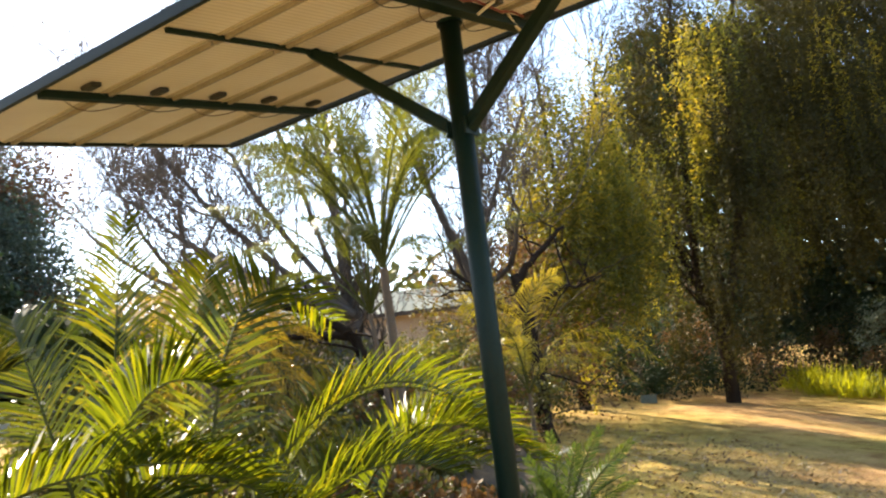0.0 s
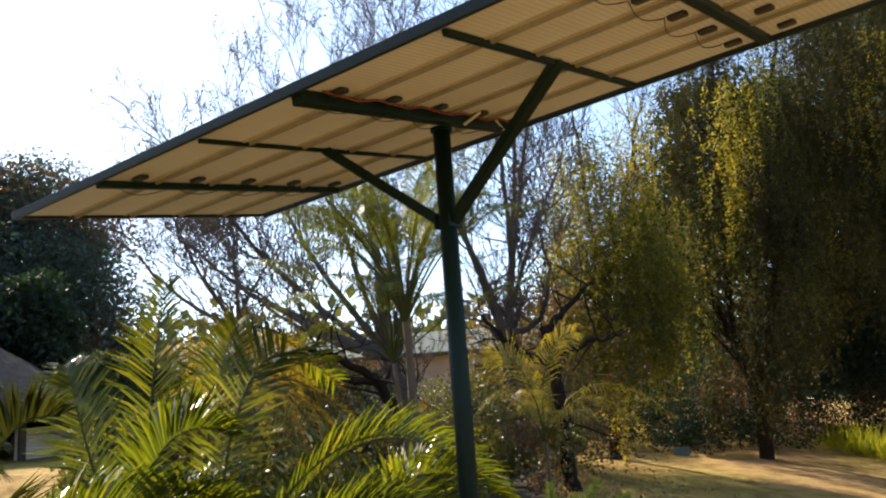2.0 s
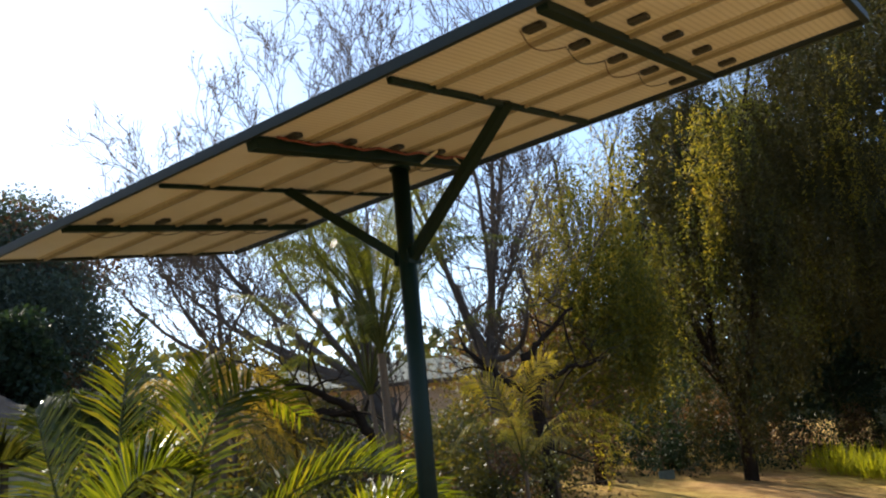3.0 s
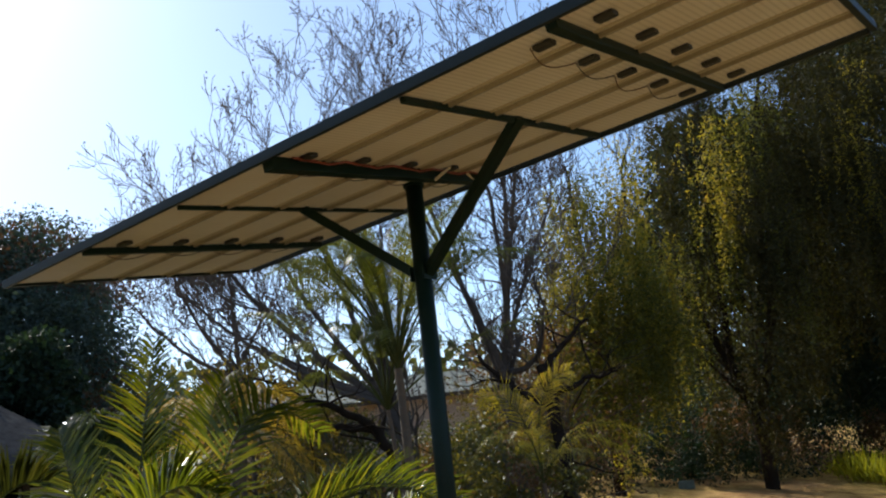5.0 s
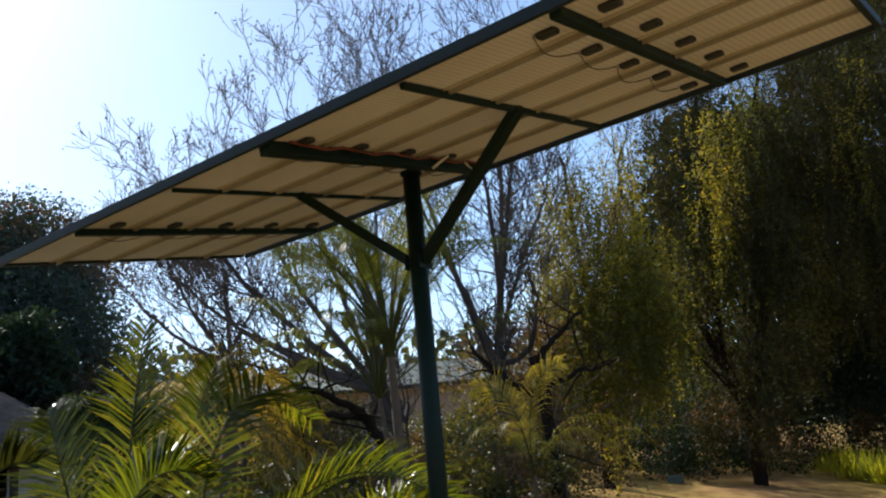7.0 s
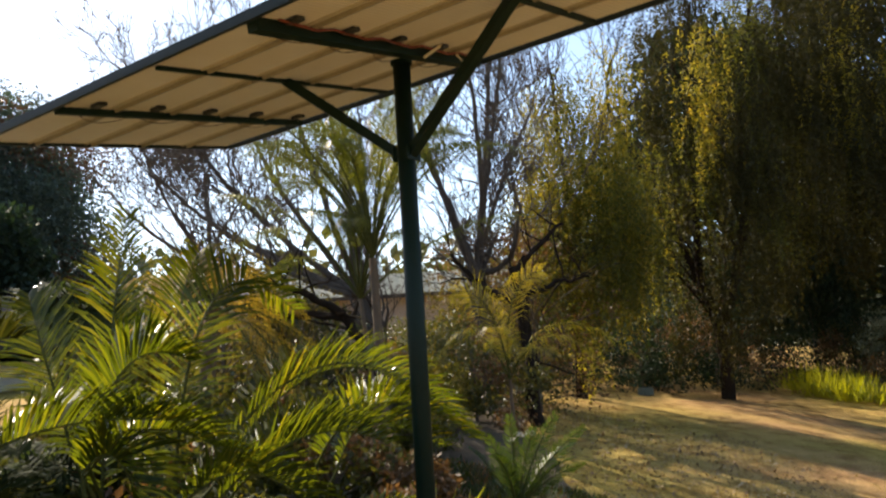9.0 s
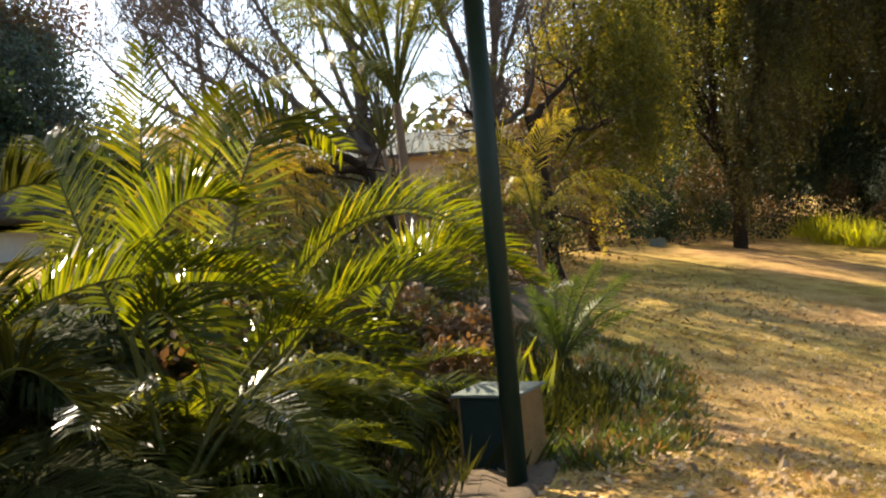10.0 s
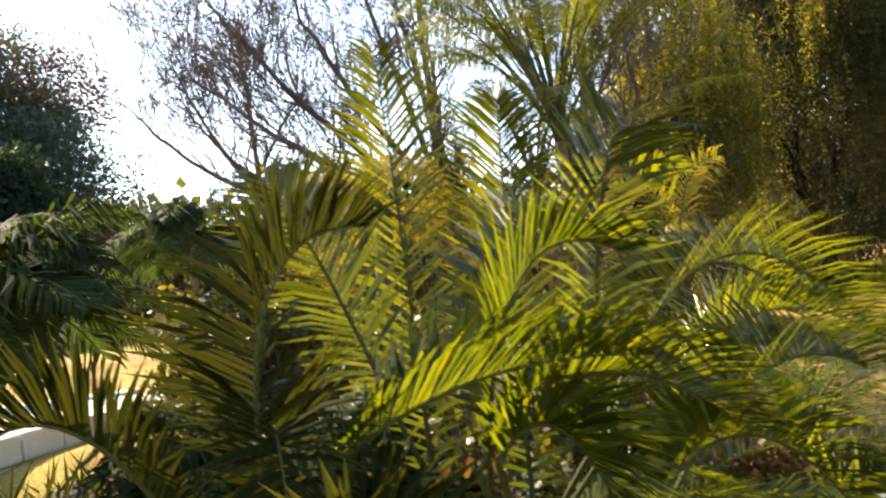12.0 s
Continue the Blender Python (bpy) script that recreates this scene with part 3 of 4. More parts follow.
date_palm("date_palm", (-4.5, 4.7), [
    ((-4.2, 4.6, 0.9), (-3.75, 4.75, 1.75), (-3.1, 5.25, 1.05)),
    ((-4.3, 4.9, 0.8), (-4.1, 5.2, 1.75), (-3.6, 5.7, 1.15)),
], 26, 14, 1.2, "bushy young date palm beside the utility box", 5, 0.3, (-0.2, 0.7))


def crowned_palm(name, base, lean, top_z, fronds, seed, length, mat, label, r=0.08, el=(0.2, 1.4), leaf_len=0.4, sag=(0.6, 1.3), droop=0.9, width=0.011, pairs=48, special=(), rise=0.2, bare=0.15):
    rng = np.random.default_rng(seed)
    z0 = height(base[0], base[1]) - 0.05
    a = thing(name, (0, 0, 0), label, "palm")
    top = (base[0] + lean[0], base[1] + lean[1], top_z)
    put("trunk", ringed_stem(((base[0], base[1], z0), (base[0] + lean[0] * 0.3, base[1] + lean[1] * 0.3, (z0 + top_z) / 2), top), r * 1.25, r * 0.8, rng, 18, MAT_PTRUNK), a)
    for p1, p2 in special:
        put("frond", frond_mesh(np.array(top), np.array(top) + np.array(p1), np.array(top) + np.array(p2), rng, [mat, MAT_STALK], pairs + 12, leaf_len, width, 0.12, rise, droop, stalk_r=0.012), a)
    for i in range(fronds):
        az = i * 2.399 + rng.uniform(-0.4, 0.4)
        p = random_frond(rng, top, length * rng.uniform(0.8, 1.1), az, rng.uniform(*el), rng.uniform(*sag))
        put("frond", frond_mesh(*p, rng, [mat, MAT_STALK], pairs, leaf_len, width, bare, rise, droop, stalk_r=0.015), a)
    return a


crowned_palm("feather_palm", (-6.5, 10.85), (0.06, -0.1), 1.45, 3, 21, 1.4, MAT_ARECA, "small feather palm with yellow drooping fronds on the lawn edge", 0.034, (0.9, 1.4), 0.5, (0.4, 0.9), 1.1, 0.0058, 34,
             (((0.42, 0.5, 1.45), (1.35, 1.48, 0.25)), ((-0.05, -0.05, 1.5), (0.5, 0.3, 1.6)), ((-0.35, -0.35, 1.3), (-0.8, -0.8, 0.3)), ((-0.1, -0.1, 1.5), (-0.6, -0.5, 1.35)), ((0.5, 0.3, 1.2), (1.25, 0.9, 0.0))), -0.05, 0.2)
crowned_palm("feather_palm", (-7.2, 5.75), (0.1, 0.1), 2.5, 20, 29, 1.25, MAT_GOLDP, "shaggy palm with a skirt of golden dried fronds", 0.09, (-0.3, 1.2), 0.34, (0.6, 1.4), 1.8, 0.007, 40)
crowned_palm("tall_palm", (-6.15, 7.6), (-0.12, 0.05), 3.05, 32, 22, 2.9, MAT_TALLP, "slender tall palm with long plumed grey-green fronds", 0.06, (0.92, 1.5), 0.46, (0.1, 0.8), 1.5, 0.0066, 60, (), 0.0, 0.34)
crowned_palm("tall_palm", (-6.4, 7.8), (-0.35, 0.1), 2.6, 14, 23, 2.4, MAT_TALLP, "slender tall palm with long plumed grey-green fronds", 0.032, (0.6, 1.5), 0.4, (0.1, 1.0), 1.5, 0.0062, 50, (), 0.0, 0.34)
GARDENP = "spreading dull green palm beside the pool terrace, the two low ones added for shade"
crowned_palm("garden_palm", (-6.4, 1.95), (0.05, 0), 1.95, 26, 24, 0.9, MAT_DULLP, GARDENP, 0.075, (0.0, 1.1))
# next two are added, mostly hidden, to cast shade on the date palms
crowned_palm("garden_palm", (-5.75, 3.15), (0.0, 0), 0.75, 40, 25, 1.3, MAT_DULLP, GARDENP, 0.12, (-0.1, 1.2))
crowned_palm("garden_palm", (-5.35, 2.25), (0.0, 0), 0.65, 40, 26, 1.15, MAT_DULLP, GARDENP, 0.12, (-0.1, 1.1))
crowned_palm("garden_palm", (-9.3, 5.5), (0.1, 0), 2.6, 26, 27, 0.95, MAT_DULLP, GARDENP, 0.1, (-0.2, 1.0))


def cycad(base, tips, seed, label):
    """Stiff upright fronds with short ladder-like leaflets round a stout stem."""
    rng = np.random.default_rng(seed)
    z0 = height(*base) - 0.02
    a = thing("cycad", (0, 0, 0), label, "cycad")
    put("stem", ringed_stem(((*base, z0), (*base, z0 + 0.1), (*base, z0 + 0.22)), 0.13, 0.11, rng, 4, MAT_BARKD, "stem"), a)
    top = np.array([*base, z0 + 0.2])
    for tip in tips:
        e = np.array([*base, z0]) + np.array(tip)
        m = (top + e) / 2 + np.array([-tip[0] * 0.12, -tip[1] * 0.12, 0.12])
        put("frond", frond_mesh(top, m, e, rng, [MAT_CYCAD, MAT_STALK], 34, 0.16, 0.0075, 0.08, 0.1, 0.05, lean=(0.75, 0.6, 0.0)), a)
    for i in range(5):
        p = random_frond(rng, top, rng.uniform(0.8, 1.1), i * 2.399 + rng.uniform(-0.2, 0.2), rng.uniform(0.85, 1.4), rng.uniform(-0.2, 0.3))
        put("frond", frond_mesh(*p, rng, [MAT_CYCAD, MAT_STALK], 38, 0.15, 0.0085, 0.12, 0.25, 0.05), a)
    return a


cycad((-4.57, 7.95), ((0.67, 0.41, 1.06), (0.44, 0.23, 1.23), (0.02, -0.07, 1.24), (-0.2, -0.21, 1.02), (0.22, 0.09, 1.09), (0.75, 0.2, 0.7)), 31, "cycad with stiff upright dark green fronds in the bed")


# ---------------------------------------------------------------- trees
def grow(bag, rng, p, d, length, r, depth, tips, spread=0.6, up=0.15, slot=1, kids=(2, 4), shrink=0.72, sides=5, tip_r=0.006, keep=0.62):
    """A limb and, from it, its smaller limbs; the ends go into tips."""
    k = 5
    pts, q, dd = [p], p, d
    for i in range(k):
        dd = unit(dd + rng.normal(0, 0.13, 3) + np.array([0, 0, up * 0.3]))
        q = q + dd * length / k
        pts.append(q)
    r1 = max(tip_r, r * keep)
    v, f = tube(pts, np.linspace(r, r1, k + 1), sides if depth > 1 else 3)
    bag.add(v, f, slot)
    if depth == 0:
        tips.append((q, dd))
        return
    for i in range(rng.integers(*kids)):
        nd = unit(dd + rng.normal(0, spread, 3) + np.array([0, 0, up]))
        at = pts[rng.integers(2, k + 1)] if i else q
        grow(bag, rng, at, nd, length * shrink * rng.uniform(0.8, 1.15), r1 * (0.9 if i == 0 else 0.7), depth - 1, tips, spread, up, slot, kids, shrink, sides, tip_r, keep)


def limbs_mesh(limbs, rng, twigs, mat, depth=2, reach=(0.6, 1.2), thin=0.3):
    """Bent limbs, each from a foot over a bend to an end, with side twigs."""
    b, tips = Bag(), []
    for p0, p1, p2, r0, r1 in limbs:
        k = 14
        C = bezier(p0, p1, p2, k) + rng.normal(0, 0.02 + 0.15 * r0, (k, 3)) * np.linspace(0, 1, k)[:, None]
        R = np.linspace(r0, r1, k)
        v, f = tube(C, R, 8)
        b.add(v, f, 0)
        T = unit(np.gradient(C, axis=0))
        for i in range(twigs):
            j = min(k - 1, int(k * (0.25 + 0.75 * (i + 1) / twigs)))
            d = unit(T[j] * 0.9 + rng.normal(0, 0.55, 3) + np.array([0, 0, 0.3]))
            grow(b, rng, C[j], d, rng.uniform(*reach), max(0.014, R[j] * thin), depth, tips, 0.5, 0.2, 0, (2, 4), 0.74, 4, 0.0075, 0.68)
    return b.mesh("trunk", [mat], True), tips


def plume(bag, rng, c, top, bottom, r, strands, slot):
    """One hanging plume of foliage: short strands of narrow leaves about a falling line."""
    for i in range(strands):
        t = rng.uniform() ** 0.9
        z = top + (bottom - top) * t
        w = r * (0.45 + 0.6 * math.sin(math.pi * min(1.0, 0.15 + t * 0.8))) * (1.0 if t < 0.75 else 0.75)
        s = np.array([c[0], c[1], z]) + np.array([rng.normal(0, 0.5) * w, rng.normal(0, 0.5) * w, 0]) + np.array([0.25, -0.1, 0]) * r * math.sin(t * 4 + c[0] * 3)
        L = rng.uniform(0.4, 1.25)
        k = int(L / 0.037)
        u = np.linspace(0, 1, k)[:, None]
        out = rng.normal(0, 0.18, 3) * np.array([1, 1, 0])
        C = s + out * np.sqrt(u) - np.array([0, 0, 1]) * L * u + rng.normal(0, 0.025, (k, 3))
        D = unit(rng.normal(0, 1, (k, 3)) * np.array([0.75, 0.75, 0.45]) + np.array([0, 0, -0.6]))
        sz = rng.uniform(0.05, 0.12, (k, 1))
        bag.leaves(C, D * sz, unit(np.cross(D, rng.normal(size=(k, 3)))) * sz * 0.2, slot)


def weeping_tree(limbs, centre, spread, top, low, plumes, seed, mats, label, bright=0.2, extra=(), strands=70, size=(0.45, 0.95)):
    """Leaning trunks whose crown hangs in separate plumes with dark gaps between."""
    rng = np.random.default_rng(seed)
    a = thing("weeping_tree", (0, 0, 0), label, "tree")
    me, tips = limbs_mesh(limbs, rng, 7, MAT_BARKD, 3, (1.0, 2.0))
    put("trunk", me, a, "dark leaning trunks and limbs")
    crown = Bag()
    for i in range(plumes):
        az, q = i * 2.399 + rng.uniform(-0.4, 0.4), math.sqrt((i + 0.5) / plumes)
        c = (centre[0] + math.cos(az) * q * spread[0], centre[1] + math.sin(az) * q * spread[1])
        zt = low + (top - low) * (1 - 0.4 * q * q) * rng.uniform(0.4, 1.0)
        zb = max(low + rng.uniform(0, 0.8), zt - rng.uniform(1.8, 4.2))
        # lit plumes take slot 1, a leaf colour brightened for sun
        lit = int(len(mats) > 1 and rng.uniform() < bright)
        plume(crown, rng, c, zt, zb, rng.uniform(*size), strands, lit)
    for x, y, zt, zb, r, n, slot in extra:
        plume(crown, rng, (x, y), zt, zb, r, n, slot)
    put("crown", crown.mesh("crown", mats), a)
    return a


DARKW = "large weeping tree with hanging foliage toned dark for shade behind the lawn"
wz = height(-7.6, 22.5) - 0.1
weeping_tree((((-7.6, 22.6, wz), (-7.4, 22.4, 2.0), (-7.7, 22.1, 3.4), 0.2, 0.16), ((-7.7, 22.1, 3.3), (-8.2, 21.4, 5.2), (-9.3, 20.4, 8.6), 0.14, 0.05),
              ((-7.55, 22.3, 2.2), (-6.7, 22.5, 4.2), (-6.1, 22.2, 7.5), 0.15, 0.07), ((-6.6, 22.4, 4.6), (-6.4, 21.6, 8.0), (-5.2, 21.0, 11.0), 0.1, 0.04),
              ((-7.8, 22.0, 3.8), (-7.4, 21.4, 7.0), (-7.2, 21.6, 11.0), 0.11, 0.04)),
             (-6.2, 22.2), (3.7, 2.2), 14.5, 2.6, 70, 41, [MAT_WILLOW_SHADE, MAT_WILLOW_SUN, MAT_WILLOW], DARKW, 0.05,
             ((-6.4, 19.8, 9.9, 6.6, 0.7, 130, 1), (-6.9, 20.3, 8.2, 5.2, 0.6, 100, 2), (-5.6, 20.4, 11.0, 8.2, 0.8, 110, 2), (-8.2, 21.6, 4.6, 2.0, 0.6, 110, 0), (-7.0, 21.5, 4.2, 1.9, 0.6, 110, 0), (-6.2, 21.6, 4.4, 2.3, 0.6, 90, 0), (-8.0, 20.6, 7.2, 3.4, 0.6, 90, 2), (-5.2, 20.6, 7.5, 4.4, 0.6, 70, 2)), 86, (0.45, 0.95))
lz = height(-9.8, 18.9) - 0.1
weeping_tree((((-9.9, 19.0, lz), (-9.8, 18.8, 3.0), (-9.2, 18.3, 5.6), 0.15, 0.09), ((-9.4, 18.4, 5.0), (-9.2, 17.6, 6.8), (-9.0, 17.2, 8.6), 0.08, 0.03),
              ((-9.6, 18.6, 4.0), (-8.9, 18.6, 6.5), (-8.0, 18.4, 8.8), 0.08, 0.03)),
             (-8.8, 17.9), (1.45, 1.45), 10.0, 2.7, 40, 43, [MAT_WILLOW, MAT_WILLOW_SUN], "weeping tree with yellow-green hanging foliage", 0.3,
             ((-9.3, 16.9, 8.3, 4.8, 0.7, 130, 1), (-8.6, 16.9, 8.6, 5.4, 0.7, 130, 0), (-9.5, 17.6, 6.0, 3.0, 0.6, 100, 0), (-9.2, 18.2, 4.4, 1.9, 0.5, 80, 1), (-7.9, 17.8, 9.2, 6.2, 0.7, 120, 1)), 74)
rz = height(-3.0, 25.6) - 0.1
weeping_tree((((-3.0, 25.8, rz), (-3.2, 25.6, 3.5), (-3.6, 25.0, 7.5), 0.22, 0.12), ((-3.3, 25.4, 5.0), (-2.2, 25.0, 8.0), (-1.2, 24.8, 12.0), 0.14, 0.05),
              ((-3.5, 25.1, 7.0), (-4.4, 24.4, 10.0), (-4.8, 24.2, 13.5), 0.12, 0.05)),
             (-2.8, 25.4), (4.4, 2.6), 18.0, 2.4, 120, 42, [MAT_WILLOW_SHADE, MAT_WILLOW], DARKW, 0.06, (), 95, (0.7, 1.3))
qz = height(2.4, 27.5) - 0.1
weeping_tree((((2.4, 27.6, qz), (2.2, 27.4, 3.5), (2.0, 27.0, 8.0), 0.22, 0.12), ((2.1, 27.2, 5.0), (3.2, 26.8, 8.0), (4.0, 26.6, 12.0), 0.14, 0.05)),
             (2.4, 27.2), (4.4, 2.6), 18.0, 2.4, 100, 44, [MAT_WILLOW_SHADE, MAT_WILLOW], DARKW, 0.06, (), 90, (0.7, 1.3))


def bare_tree(base, head, ends, seed, label, r=0.2, twigs=9, pods=True):
    """A leafless tree: a trunk to its head, sweeping limbs to the crown's ends, fine twigs and pods."""
    rng = np.random.default_rng(seed)
    z0 = height(*base) - 0.1
    a = thing("bare_tree", (0, 0, 0), label, "tree")
    h = np.array(head)
    limbs = [((*base, z0), (base[0], base[1], (z0 + h[2]) / 2), head, r, r * 0.75)]
    for e in ends:
        e = np.array(e)
        bend = h + (e - h) * 0.5 + np.array([0, 0, -0.12 * np.linalg.norm(e - h)]) + rng.normal(0, 0.3, 3)
        limbs.append((h + rng.normal(0, 0.08, 3), bend, e, r * rng.uniform(0.4, 0.6), 0.022))
    me, tips = limbs_mesh(limbs, rng, twigs, MAT_TWIG, 4, (0.65, 1.25), 0.42)
    put("trunk", me, a, "grey branching limbs without leaves")
    if pods:
        P = np.array([t[0] for t in tips])
        P = P + rng.normal(0, 0.04, P.shape)
        P = P[::2]
        D = rand_dirs(rng, len(P)) * 0.07
        b = Bag()
        b.leaves(P, D, unit(np.cross(D, rng.normal(size=D.shape))) * 0.022)
        put("crown", b.mesh("crown", [MAT_PODS]), a, "scattered dry seed pods")
    return a


bare_tree((-11.3, 13.4), (-11.5, 12.9, 3.4), ((-13.9, 9.7, 7.6), (-13.9, 9.6, 5.9), (-13.0, 10.9, 7.6), (-11.7, 10.9, 8.8), (-12.4, 12.4, 9.6), (-10.7, 11.9, 9.4), (-12.9, 10.2, 4.9), (-13.9, 11.2, 5.0), (-12.5, 14.2, 8.0)), 51, "spreading leafless tree with sweeping grey limbs and pods", 0.15, 12)
bare_tree((-9.6, 14.6), (-9.5, 14.4, 3.6), ((-10.2, 12.4, 9.8), (-8.6, 12.8, 9.6), (-7.6, 13.6, 9.4), (-9.4, 15.4, 10.6), (-11.2, 13.2, 9.0), (-8.1, 14.8, 7.0), (-8.0, 13.6, 5.2)), 53, "tall leafless tree with fine grey twigs", 0.13, 12)
bare_tree((-16.8, 13.6), (-16.8, 13.2, 4.6), ((-18.2, 11.2, 6.6), (-17.4, 11.8, 7.4), (-16.0, 12.4, 7.6), (-15.6, 13.6, 6.6), (-18.6, 13.0, 6.8)), 52, "leafless tree with fine reddish grey twigs", 0.14)


def leafy_tree(name, base, height_m, radius, seed, leaves, mats, label, category="tree", size=(0.12, 0.3), wood=MAT_BARKD, low=0.15, blobs=26, trunk_r=0.25, width=0.3, extra=0.0):
    """Trunk and limbs with many small clumps of leaves round the limb ends."""
    rng = np.random.default_rng(seed)
    z0 = height(*base) - 0.08
    a = thing(name, (0, 0, 0), label, category)
    b = Bag()
    H = height_m
    v, f = tube([(base[0], base[1], z0 + H * t) for t in (0, 0.25, 0.5, 0.8)], [trunk_r, trunk_r * 0.8, trunk_r * 0.55, trunk_r * 0.2], 7)
    b.add(v, f, 0)
    centres = []
    for i in range(blobs):
        t = low + (1 - low) * (i + 0.5) / blobs
        r = radius * math.sqrt(max(0.05, 1 - (1.7 * (t - 0.42)) ** 2 if t > 0.42 else 1 - 0.6 * (0.42 - t)))
        az = i * 2.399 + rng.uniform(-0.5, 0.5)
        rr = r * rng.uniform(0.45, 1.0)
        c = np.array([base[0] + math.cos(az) * rr, base[1] + math.sin(az) * rr, z0 + H * t])
        centres.append((c, radius * rng.uniform(0.22, 0.42)))
        v, f = tube([(base[0], base[1], z0 + H * t * 0.7), (c + np.array([base[0], base[1], z0 + H * t * 0.75])) / 2, c], [trunk_r * 0.3, trunk_r * 0.2, 0.012], 5)
        b.add(v, f, 0)
    put("trunk", b.mesh("trunk", [wood], True), a)
    cr = Bag()
    per = leaves // blobs
    for c, r in centres:
        d = rand_dirs(rng, per)
        P = c + d * (r * rng.uniform(0.25, 1.15, (per, 1)) ** 0.6) * np.array([1, 1, 0.85])
        D = unit(d * 0.5 + rng.normal(size=(per, 3)) + np.array([0, 0, -0.2])) * rng.uniform(*size, (per, 1))
        S = unit(np.cross(D, rng.normal(size=(per, 3)))) * np.linalg.norm(D, axis=1, keepdims=True) * width
        pick = 1 if extra and rng.uniform() < extra else 0
        cr.leaves(P, D, S, pick)
    put("crown", cr.mesh("crown", mats), a)
    return a


leafy_tree("evergreen_tree", (-34.5, 15.6), 10.6, 5.6, 61, 120000, [MAT_EVERG, MAT_RUSTT], "broad dark evergreen tree with russet patches", size=(0.1, 0.22), blobs=90, extra=0.1, trunk_r=0.4)
leafy_tree("evergreen_tree", (-25.2, 11.9), 4.9, 1.7, 62, 16000, [MAT_DARKT], "dense dark green tree behind the thatched hut", size=(0.12, 0.24), blobs=46)
leafy_tree("evergreen_tree", (-31.5, 8.6), 9.5, 4.6, 63, 60000, [MAT_EVERG, MAT_RUSTT], "tall dark evergreen tree shading the thatched hut", size=(0.1, 0.22), blobs=80, extra=0.12, trunk_r=0.35)
for k, (x, y, h, r) in enumerate(((-11.0, 33.5, 13.0, 4.8), (-3.5, 34.0, 19.0, 5.5), (5.0, 35.0, 20.0, 6.0))):
    leafy_tree("evergreen_tree", (x, y), h, r, 64 + k, 30000, [MAT_DARKT], "tall dark tree closing the back of the garden", size=(0.2, 0.4), blobs=60)
for k, (x, y, h, r, mats) in enumerate(((-10.6, 8.7, 2.9, 1.5, [MAT_TANGLE, MAT_GOLDP]), (-9.3, 9.3, 2.2, 1.2, [MAT_OLIVE, MAT_TANGLE]), (-11.2, 10.8, 2.3, 1.3, [MAT_TANGLE, MAT_OLIVE]),
                                        (-9.0, 15.6, 3.9, 1.5, [MAT_BROWN, MAT_TANGLE]), (-10.8, 16.6, 4.0, 1.7, [MAT_TANGLE, MAT_BROWN]))):
    leafy_tree("garden_tree", (x, y), h, r, 240 + k, int(3600 * r), mats, "open olive-brown garden tree with sparse winter leaves", size=(0.05, 0.13), wood=MAT_BARK, low=0.1, blobs=44, trunk_r=0.06, width=0.22, extra=0.4)

SHRUBS = ((-7.4, 8.8, 1.2, 1.1, MAT_OLIVE), (-8.6, 9.8, 1.2, 1.4, MAT_OLIVE), (-7.2, 7.0, 1.1, 1.0, MAT_OLIVE), (-9.6, 11.6, 1.2, 1.5, MAT_YELLOW),
          (-5.6, 6.2, 1.0, 0.9, MAT_OLIVE), (-11.5, 9.6, 1.4, 1.5, MAT_YELLOW), (-12.8, 16.5, 1.6, 1.8, MAT_OLIVE), (-6.6, 5.4, 1.1, 1.0, MAT_OLIVE),
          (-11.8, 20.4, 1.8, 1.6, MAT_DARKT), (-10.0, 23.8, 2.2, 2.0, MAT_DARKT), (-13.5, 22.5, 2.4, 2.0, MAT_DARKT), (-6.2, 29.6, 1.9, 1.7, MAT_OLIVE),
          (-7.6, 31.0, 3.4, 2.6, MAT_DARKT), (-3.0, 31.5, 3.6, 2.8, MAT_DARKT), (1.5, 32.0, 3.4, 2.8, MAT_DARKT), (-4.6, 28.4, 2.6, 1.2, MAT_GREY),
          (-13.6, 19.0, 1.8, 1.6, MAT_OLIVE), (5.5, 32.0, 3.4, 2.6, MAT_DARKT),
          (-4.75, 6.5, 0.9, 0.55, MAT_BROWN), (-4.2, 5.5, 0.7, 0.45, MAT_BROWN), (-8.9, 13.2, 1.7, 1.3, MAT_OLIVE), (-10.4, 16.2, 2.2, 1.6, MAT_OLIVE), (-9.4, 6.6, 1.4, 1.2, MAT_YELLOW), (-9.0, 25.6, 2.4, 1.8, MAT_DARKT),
          # MAT_DARKT shrubs in this row are added as dark backing for tree shade
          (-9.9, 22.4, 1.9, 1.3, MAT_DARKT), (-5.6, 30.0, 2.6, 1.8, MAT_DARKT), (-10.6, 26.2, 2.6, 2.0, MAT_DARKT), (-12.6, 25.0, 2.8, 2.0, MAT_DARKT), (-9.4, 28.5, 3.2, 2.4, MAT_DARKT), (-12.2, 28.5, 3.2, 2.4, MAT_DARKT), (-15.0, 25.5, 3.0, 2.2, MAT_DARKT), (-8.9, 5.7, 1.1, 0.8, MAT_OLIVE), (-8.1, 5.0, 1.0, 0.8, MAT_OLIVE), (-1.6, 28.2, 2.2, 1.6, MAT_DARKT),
          # hidden shrubs added on the sun side to shade the lower date palm fronds
          (-5.4, 4.0, 1.2, 0.8, MAT_OLIVE), (-5.2, 2.7, 1.05, 0.7, MAT_OLIVE), (-5.1, 3.5, 1.1, 0.7, MAT_OLIVE))
